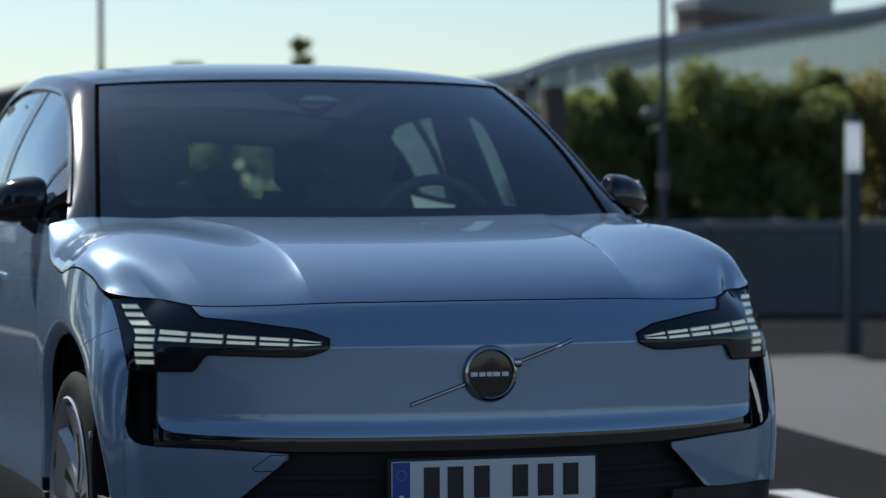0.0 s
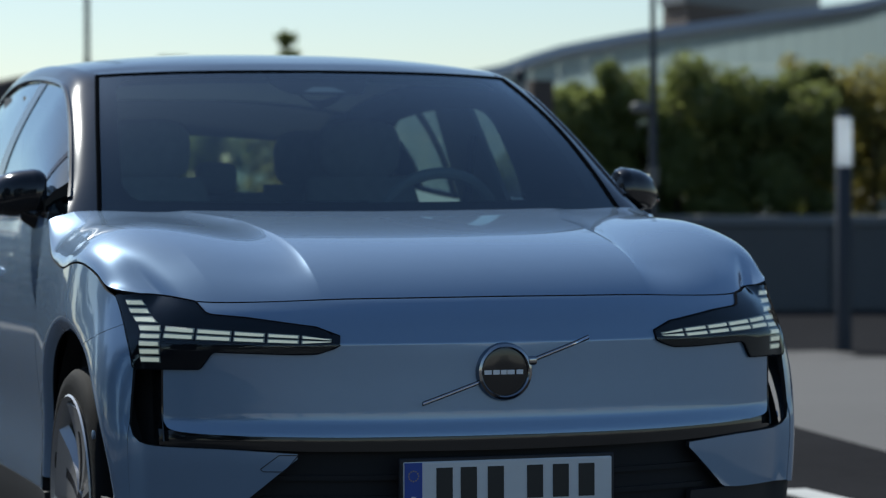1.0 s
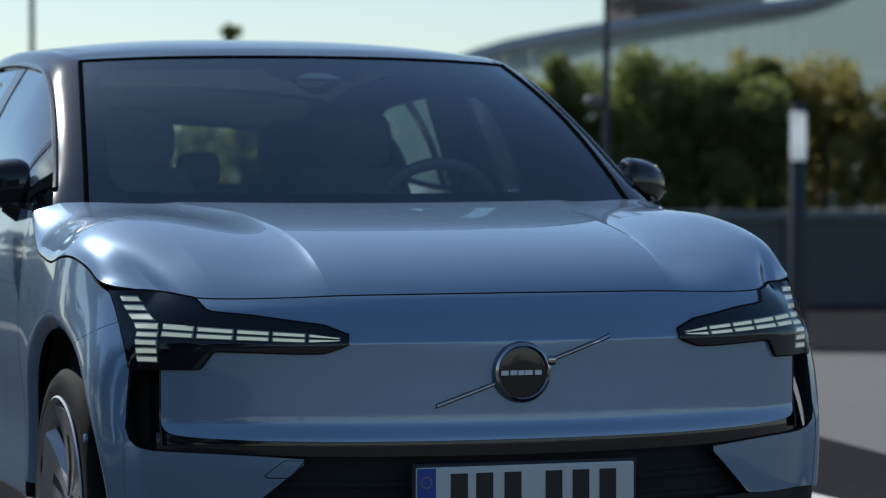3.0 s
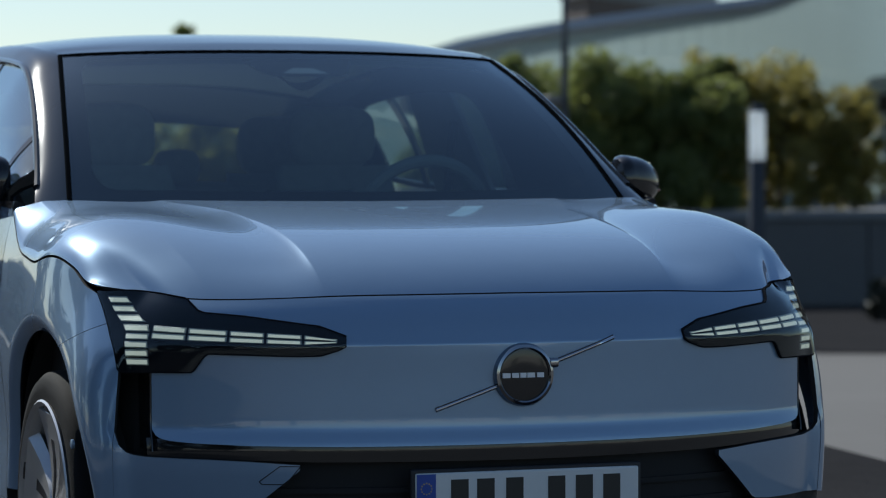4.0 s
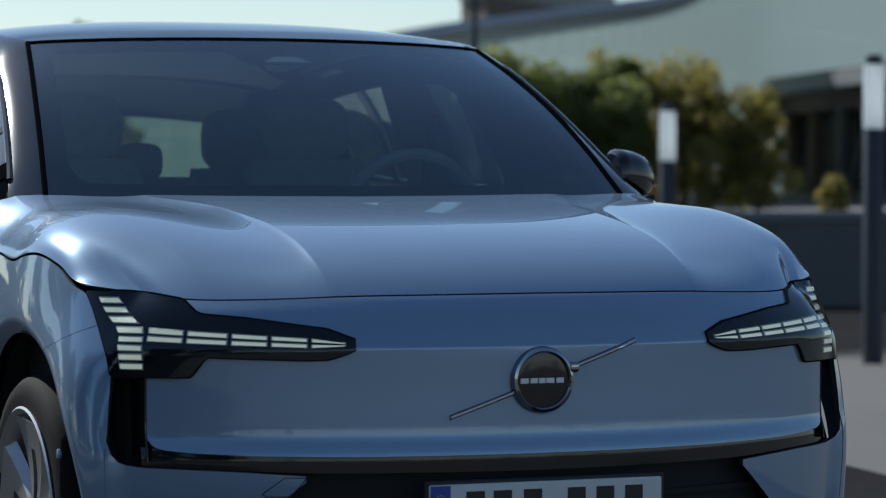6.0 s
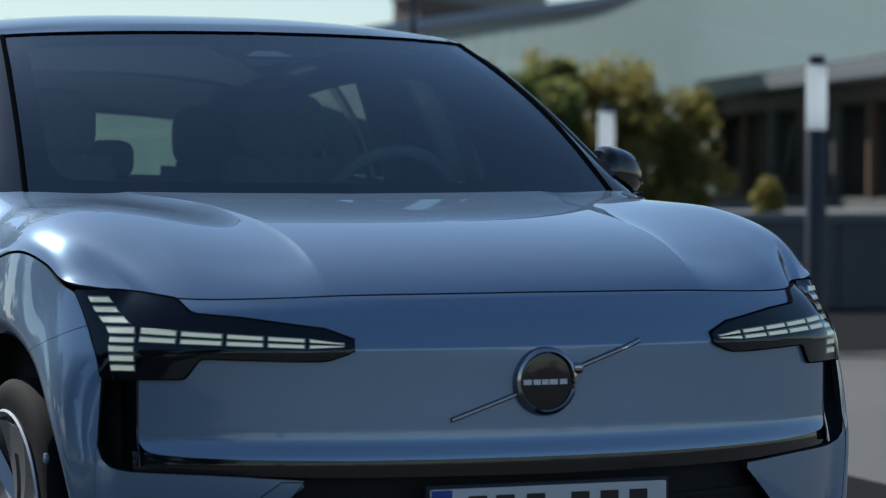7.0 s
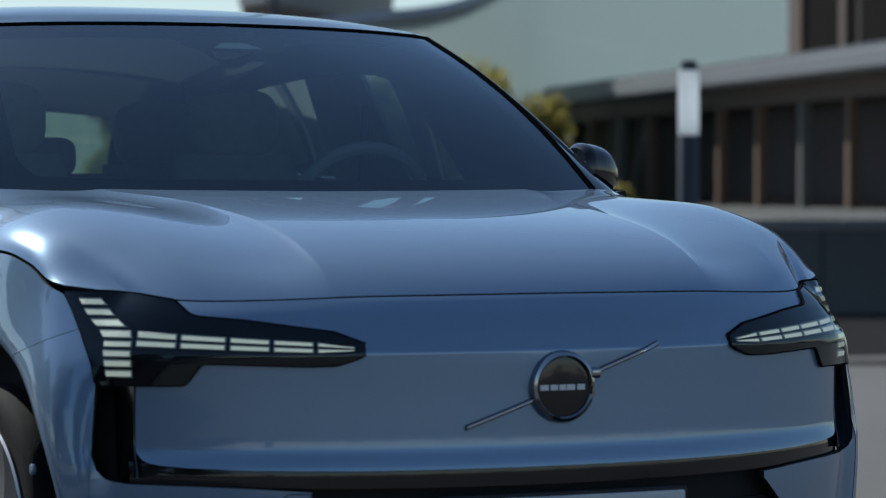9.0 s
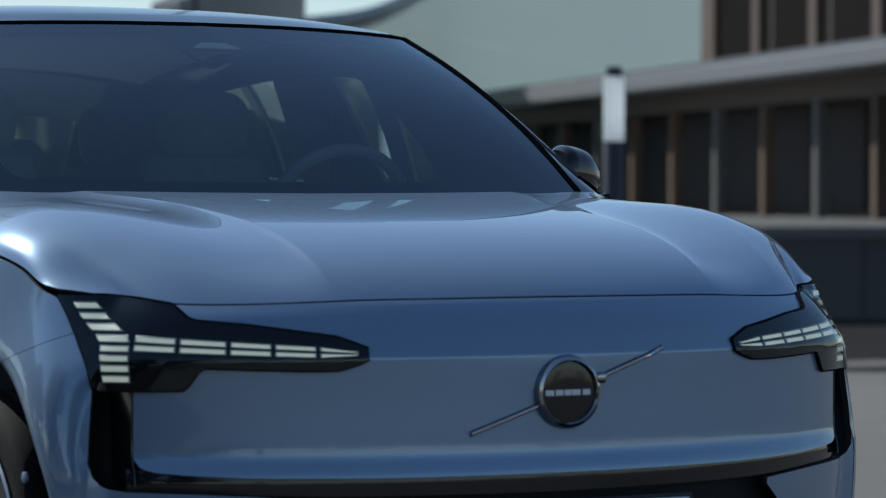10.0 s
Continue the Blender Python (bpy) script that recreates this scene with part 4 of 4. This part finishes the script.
gx = np.concatenate([[-900, -300, -120], np.linspace(-60, 90, 76), [150, 400, 900]])
gy = np.concatenate([[-900, -300, -100], np.linspace(-40, 90, 66), [150, 400, 1500]])
GX, GY = np.meshgrid(gx, gy)
ground = link("ground", sheet(np.stack([GX, GY, ground_z(GX, GY) - .02], -1)), PAVING)
tagged(ground, "pale grey ground falling gently away", "ground", kind="structure")

# shadow by the car put into a dark bay; asphalt road beyond the kerb
FAR = np.array([(-14.0, 75.0), (12.6, 26.9), (15.9, 20.8), (40.0, -23.5)])
LANE = 3.38
rows = []
for y in np.linspace(-2.4, 30, 60):
    e = LANE + .12 * (min(y, 12) - 5)
    rows.append([(-4.3 + (e + 4.3) * k, y, float(ground_z(-4.3 + (e + 4.3) * k, y)) - .012) for k in np.linspace(0, 1, 10)])
bay = link("road_bay", outward(sheet(rows), (0, 0, -50)), ASPHALT_SHADE)
tagged(bay, "dark ground under the car, its tone standing in for shadow", "road", kind="structure")
rows = []
for y in np.concatenate([np.linspace(48, -10, 60), [-23.5]]):
    far = float(np.interp(-y, -FAR[:, 1], FAR[:, 0]))
    rows.append([(far + w, y, float(ground_z(far + w, y)) - .010) for w in np.linspace(0, 34, 18)])
road = link("road", outward(sheet(rows), (0, 0, -50)), ASPHALT_SHADE)
tagged(road, "dark asphalt road beyond the paving", "road", kind="structure")
# unseen strip, added so that the flank mirrors alternating dark and pale bands
lane = link("road_lane", outward(sheet([[(x, y, float(ground_z(x, y)) - .011) for x in np.linspace(-9.0, -6.0, 5)] for y in np.linspace(-30, 30, 40)]), (0, 0, -50)), ASPHALT_SHADE)
tagged(lane, "unseen dark ground strip added for the car's flank to mirror", "road", kind="structure")
line = link("parking_line", box(2.26, 2.40, -.8, 3.62, -.05, -.006), material("stripe_pale", (.55, .55, .52), rough=.8, grain=.25, size=9, bump=.2, bump_size=60))
tagged(line, "pale stripe on the dark ground beside the car", "line", kind="structure")
# ---- terrace wall with its cap ----
W0, W1 = np.array((2.0, 42.3)), np.array((30.0, 33.6))
WD = (W1 - W0) / np.linalg.norm(W1 - W0)
WN = np.array((WD[1], -WD[0]))
wall_turn = math.degrees(math.atan2(WD[1], WD[0]))
wall = link("wall_terrace", box(0, 29.3, .06, .40, -1.6, .36), CONCRETE)
wall.matrix_world = pose(W0[0], W0[1], 0, 0, 0, wall_turn)
tagged(wall, "dark grey concrete terrace wall", "wall", kind="structure")
for i in range(14):  # facing panels with open joints
    p = link("wall_panel", box(.012, 2.08, 0, .06, -.98, .36), CONCRETE, wall, bevel=.008)
    p.location = (i * 2.1, 0, 0)
for i in range(14):
    p = link("plinth_panel", box(.012, 2.08, -.10, .06, -1.6, -1.0), CONCRETE, wall, bevel=.008)
    p.location = (i * 2.1, 0, 0)
for i in range(10):
    p = link("wall_cap", box(.01, 2.92, -.06, .48, .37, .52), CONCRETE_CAP, wall, bevel=.01)
    p.location = (i * 2.93, 0, 0)
terrace = bmesh.new()
terrace.faces.new([terrace.verts.new(v) for v in ((2.1, 42.7, .40), (30, 34.0, .40), (90, 60, .40), (60, 140, .40), (-10, 120, .40))])
tagged(link("terrace", terrace, CONCRETE_CAP), "raised terrace of grey paving behind the wall", "terrace", kind="structure")


# ---- lamp columns ----
def light_column(x, y, z0, top, panel, radius):
    t = thing("light_column", "dark light column with a bright white panel at its top", "street lamp", "light columns", (x, y, z0))
    h = top - z0
    part("base_plate", lathe([(.001, .02), (radius * 1.5, .02), (radius * 1.5, 0)], "z", 24), POST_GREY, t)
    part("column", lathe([(radius, 0), (radius, h - panel - .08), (radius * .97, h - panel - .075)], "z", 28), POST_GREY, t)
    part("light_panel", lathe([(radius * .9, h - panel - .08), (radius, h - panel - .07), (radius, h - .10), (radius * .9, h - .09)], "z", 28), OPAL, t)
    part("cap", lathe([(radius * .80, h - .10), (radius * .82, h - .04), (radius * .7, h), (.001, h + .005)], "z", 24), POST_GREY, t)
    return t


light_column(13.60, 27.30, -1.12, 1.97, .62, .100)
light_column(11.80, 19.20, -.90, 2.24, .62, .098)

# ---- tall masts ----
def mast(x, y, z0, h, r0, r1, label):
    t = thing("lamp_mast", label, "lamp mast", "masts", (x, y, z0))
    part("shaft", lathe([(r0, 0), (r0, h * .42), (r0 * .8, h * .43), (r1, h)], "z", 18), POLE_STEEL, t)
    part("foot", lathe([(r0 * 1.8, 0), (r0 * 1.8, .03), (r0, .05)], "z", 18), POLE_STEEL, t)
    part("lamp_head", ball((0, 0, h), (.28, .12, .05)), POLE_STEEL, t)
    return t


m = mast(11.25, 27.75, -1.12, 9.0, .044, .034, "slim grey steel lamp mast with a small floodlight")
flood = part("floodlight", ball((-.17, -.02, 3.12), (.12, .09, .07), power=.7), PALE_POST, m)
part("bracket", tube([(-.17, -.02, 3.09), (-.05, 0, 3.05)], .02, 8), POLE_STEEL, flood)
part("clamp", lathe([(.07, 2.18), (.07, 2.40)], "z", 16), PALE_POST, m)
mast(6.02, 37.2, -1.12, 9.5, .050, .045, "slim dark blue steel mast")


# ---- shrubs and trees ----
def leaves(centres, radii, count, size, rng, bm=None):
    """Small pointed leaves strewn through overlapping clumps."""
    vs, fs = [], []
    for _ in range(count):
        i = rng.randrange(len(centres))
        d = Vector((rng.gauss(0, 1), rng.gauss(0, 1), rng.gauss(0, 1))).normalized() * radii[i] * rng.random() ** .35
        c = Vector(centres[i]) + d
        a = Vector((rng.gauss(0, 1), rng.gauss(0, 1), rng.gauss(0, 1))).normalized()
        b = a.cross(Vector((rng.gauss(0, 1), rng.gauss(0, 1), rng.gauss(0, 1)))).normalized()
        s = size * rng.uniform(.6, 1.4)
        n = len(vs)
        vs += [c - a * s, c + b * s * .45, c + a * s, c - b * s * .45]
        fs.append((n, n + 1, n + 2, n + 3))
    me = bpy.data.meshes.new("crown")
    me.from_pydata([tuple(v) for v in vs], [], fs)
    return me


def tree(name, x, y, z, height, spread, mat, count, seed, label, category, group="", leaf=.068, low=.0):
    rng = random.Random(seed)
    t = thing(name, label, category, group, (x, y, z))
    bm = tube([(0, 0, 0), (.03, .02, height * .3), (-.03, .03, height * .6), (0, 0, height * .8)], [.07, .055, .035, .015], 8)
    cs, rs = [], []
    for i in range(44):
        k = rng.random() ** .8 * (1.12 if i % 6 == 0 else 1)
        a = rng.uniform(0, math.tau)
        r = spread * (1 - .30 * k ** 2) * rng.uniform(.2, .95)
        c = (r * math.cos(a), r * math.sin(a), height * (low + (1 - low) * k) - .1)
        cs.append(c)
        rs.append(spread * rng.uniform(.15, .36))
        if i % 3 == 0:
            tube([(0, 0, height * .2 + c[2] * .3), (c[0] * .5, c[1] * .5, c[2] * .75), c], [.025, .016, .006], 5, bm)
    part("trunk", bm, BARK, t)
    me = leaves(cs, rs, count, leaf, rng)
    me.materials.append(mat)
    crown = new("crown", me)
    crown.parent = t
    return t


HEDGE = [(14.35, 40.6, 1.55, .75, 0), (14.85, 40.9, 2.35, .95, 0), (15.75, 41.1, 2.65, 1.0, 0), (16.75, 40.7, 2.72, 1.05, 0), (17.75, 40.9, 2.75, 1.05, 0), (18.6, 40.3, 2.70, 1.0, 0), (19.4, 40.6, 2.95, .85, 1), (20.15, 40.1, 2.75, .9, 1),
         (20.7, 40.5, 2.45, .8, 1), (21.35, 39.7, 2.5, .62, 1)]
for i, (x, y, h, s, kind) in enumerate(HEDGE):
    tree("shrub", x, y, .40, h * .88, s * 1.18, (LEAF_GREEN, LEAF_YELLOW)[kind], 17000 if kind == 0 else 4600, 10 + i,
         ("dense dark green shrub with a sunlit crown on the terrace", "thinner yellow-green autumn shrub on the terrace")[kind], "shrub", "hedge shrubs")
for i, (x, y, h) in enumerate(((7.6, 43.0, 1.75), (9.2, 43.4, 1.6), (10.7, 43.0, 1.7))):
    tree("shrub", x, y, .40, h, 1.0, (LEAF_YELLOW, LEAF_GREEN)[i % 2], 5000, 30 + i, "low green shrub on the terrace behind the car", "shrub", "hedge shrubs")
tree("shrub", 23.3, 40.6, .40, .7, .32, LEAF_YELLOW, 900, 41, "small yellow shrub on the terrace", "shrub", "hedge shrubs")
tree("tree", 13.15, 53.1, .4, 3.72, .32, LEAF_GREEN, 1600, 51, "small distant green tree top against the sky", "tree", low=.4)
tree("shrub", 3.6, 33.5, -1.1, 2.3, .9, LEAF_GREEN, 2500, 61, "dark green shrub in front of a brown house", "shrub")
tree("shrub", 18.1, 32.6, -1.15, .75, .22, LEAF_DARK, 500, 62, "small dark shrub before the terrace wall", "shrub")

# ---- glass hall with a curved roof ----
hall = thing("glass_hall", "long pale glass hall with a curved grey metal roof edge", "building")
FRONT = spline(np.array([(12.0, 53.0), (16.6, 52.1), (20.8, 51.6), (26.0, 54.0), (30.5, 58.6), (36.0, 66.0), (45.0, 75.5), (54.0, 85.0), (66.0, 96.0)]), 10)
TOPZ = spline(np.array([(11.0, 2.2), (16.6, 3.04), (17.6, 3.26), (18.3, 3.52), (19.3, 3.73), (20.7, 3.97), (23.8, 4.40), (27.2, 4.88), (31.0, 5.9), (36.0, 7.2), (45.0, 9.0), (54.0, 11.0), (66.0, 13.4), (67.0, 13.6)]), 6)
fx = np.concatenate([np.linspace(12.0, 30.0, 34), np.linspace(30.0, 66.0, 34)[1:]])
fy = np.interp(fx, FRONT[:, 0], FRONT[:, 1])
fz = np.interp(fx, TOPZ[:, 0], TOPZ[:, 1])
for i in range(len(fx) - 1):
    x0, x1, y0, y1 = fx[i], fx[i + 1], fy[i], fy[i + 1]
    zt = min(fz[i], fz[i + 1]) - .02
    zs = (fz[i] - .01, fz[i + 1] - .01)
    cuts = np.concatenate([np.arange(.4, zt - .4, 1.55), [zt]])
    for z0, z1 in zip(cuts, cuts[1:]):
        bm = bmesh.new()
        g = .006
        a, b = np.array((x0, y0)), np.array((x1, y1))
        d = (b - a) / np.linalg.norm(b - a)
        a, b = a + d * g, b - d * g
        f = [bm.verts.new((*p, z)) for p, z in ((a, z0 + g), (b, z0 + g), (b, zs[1] if z1 == zt else z1 - g), (a, zs[0] if z1 == zt else z1 - g))]
        bm.faces.new(f)
        part("glass_panel", bm, FACADE_GLASS, hall, thick=.02)
edge = sheet([[(x, y - .10, z - .05) for x, y, z in zip(fx, fy, fz)], [(x, y - .16, z + .10) for x, y, z in zip(fx, fy, fz)], [(x, y - .08, z + .26) for x, y, z in zip(fx, fy, fz)], [(x + .1, y + .5, z + .16) for x, y, z in zip(fx, fy, fz)]])
part("roof", edge, material("hall_roof", (.52, .54, .55), rough=.5, metal=.2, grain=.12, size=.7), hall, thick=.08)
block = thing("roof_block", "brown plant-room block on the hall's roof", "building")
def slab_of(points, z0, z1):
    """An upright prism over a plan; heights may differ from corner to corner."""
    bm = bmesh.new()
    low = [bm.verts.new((x, y, z0)) for x, y in points]
    top = [bm.verts.new((x, y, z)) for (x, y), z in zip(points, z1)]
    bm.faces.new(low[::-1]), bm.faces.new(top)
    n = len(points)
    for i in range(n):
        bm.faces.new((low[i], low[(i + 1) % n], top[(i + 1) % n], top[i]))
    return bm


plan = [(22.95, 55.5), (25.2, 57.8), (28.5, 62.3), (31.0, 66.2), (30.0, 67.2), (27.5, 63.5), (24.4, 59.0), (22.95, 57.0)]
tops = [5.1, 5.5, 5.95, 6.35, 6.35, 5.95, 5.5, 5.1]
part("wall", slab_of(plan, 4.2, tops), BROWN_RENDER, block)
part("roof", slab_of([(x + .03 * (x - 27), y + .03 * (y - 61)) for x, y in plan], 5.0, [z + .1 for z in tops]), ROOF_METAL, block)

# ---- timber pavilion along the terrace, under a deep slab ----
pav = thing("pavilion", "brown timber pavilion with pale posts under a light slab", "building")
P0, P1 = np.array((35.5, 66.0)), np.array((24.8, 27.8))
PL = float(np.linalg.norm(P1 - P0))
pav.matrix_world = pose(P0[0], P0[1], .4, 0, 0, math.degrees(math.atan2(P1[1] - P0[1], P1[0] - P0[0])))
part("slab", box(-9.0, PL, -.9, 9, 2.70, 3.02), SLAB, pav, "light grey slab edge", bevel=.02)
part("slab_parapet", box(-9.0, PL, -.60, -.45, 3.02, 3.16), ROOF_METAL, pav)
part("wall", box(-9.0, PL, 1.0, 1.2, 0, 2.7), WOOD, pav)
part("lintel", box(-9.0, PL, -.10, .10, 2.28, 2.70), WOOD, pav)
part("plinth", box(-9.0, PL, -.15, .5, 0, .22), CONCRETE, pav)
n = int(PL / 2.9)
for i in range(-3, n):
    x = -.5 + i * 2.9
    part("post", box(x - .11, x + .11, -.08, .12, .22, 2.7), (PALE_POST, WOOD_POST, WOOD_POST, PALE_POST, WOOD_POST)[i % 5], pav, bevel=.01)
    g = part("window", box(x + .2, x + 2.70, .92, .98, .35, 2.25), HAZED_GLASS, pav)
    part("frame", box(x + .16, x + .20, .88, 1.0, .3, 2.3), WOOD, g)
part("brace", tube([(9.0, .0, .25), (11.3, .0, 2.5)], .09, 8), PALE_POST, pav)
upper = thing("upper_storey", "dark timber upper storey with deep windows", "building")
upper.matrix_world = pav.matrix_world.copy()
part("wall", box(11.9, PL, 3.2, 9, 3.02, 9.2), BROWN_RENDER, upper)
for i in range(7):
    x = 12.0 + i * 3.7
    part("post", box(x, x + (.95 if i == 0 else .42), 3.0, 3.2, 3.02, 9.2), WOOD, upper)
    g = part("window", box(x + 1.05, x + 3.55, 3.12, 3.18, 3.2, 8.8), DARK_GLASS, upper)
    part("transom", box(x + 1.05, x + 3.55, 3.09, 3.12, 5.9, 6.0), WOOD, g)

# ---- gate piers and small things behind the car ----
gate = thing("gate_piers", "two brown boxes on a pale post beside the hall", "gate")
part("post", box(13.16, 13.22, 38.4, 38.46, .4, 2.66), PALE_POST, gate)
part("box", box(12.84, 13.06, 38.3, 38.75, 2.05, 2.66), BROWN_RENDER, gate)
part("box", box(13.34, 13.66, 38.2, 38.6, 1.75, 2.68), BROWN_RENDER, gate)
part("lamp", ball((13.2, 38.5, 2.75), (.09, .09, .12)), POST_GREY, gate)
part("step", box(12.6, 14.2, 38.0, 38.9, .4, .9), SLAB, gate)
house = thing("brown_house", "brown rendered house with a low pitched roof", "house")
part("wall", box(-14, 5.9, 37.6, 46, -1.2, 1.9), BROWN_RENDER, house)
bm = sheet([[(-14.5, 37.3, -.6), (1.0, 37.3, 1.45), (5.45, 37.3, 2.74), (6.3, 37.3, 2.70)], [(-14.5, 46.5, -.6), (1.0, 46.5, 1.45), (5.45, 46.5, 2.74), (6.3, 46.5, 2.70)]])
part("roof", bm, material("roof_tile", (.09, .065, .05), rough=.8, grain=.2, size=3), house, thick=.9)
vent = thing("roof_vent", "small dark vent box seen over the car's roof", "vent")
part("box", box(10.2, 10.75, 51.5, 51.9, .4, 3.55), POST_GREY, vent)

# unseen, added for the car to mirror: pale walls ahead, dark trees beside
PALE_STONE = material("pale_stone", (.46, .44, .40), rough=.85, grain=.3, size=.8, bump=.3, bump_size=14)
rng = random.Random(7)
x = -30.0
while x < 32:  # a broken line of low pale walls, unseen, for bright patches on the nose
    w, h = rng.uniform(1.6, 5.2), rng.uniform(.75, 1.9)
    tagged(link("garden_wall", box(x, x + w, -24.5 - rng.uniform(0, 2.5), -24.0, -.1, h, taper=.05), PALE_STONE, bevel=.04), "unseen low pale stone wall added for the car's nose to mirror", "wall", "garden walls")
    x += w + rng.uniform(.1, 1.6)
# trees out of view, added to darken what the flank mirrors
for i, (x, y, h, w) in enumerate(((-4.0, 29.0, 3.2, 1.5), (-7.5, 27.0, 3.9, 1.7), (-11.5, 22.0, 3.4, 1.8), (-10.5, 13.0, 3.8, 1.9), (-10.0, 8.5, 3.5, 1.8), (-9.6, 4.0, 4.0, 1.9), (-9.8, -.5, 3.6, 1.9), (-9.6, -5.0, 3.9, 1.9), (-9.8, -9.5, 3.5, 1.8))):
    tree("tree", x, y, -.1, h, w, LEAF_DARK, 5000, 80 + i, "unseen dark green tree with a rounded crown, added for the car's flank to mirror", "tree", "roadside trees", leaf=.14, low=.16)
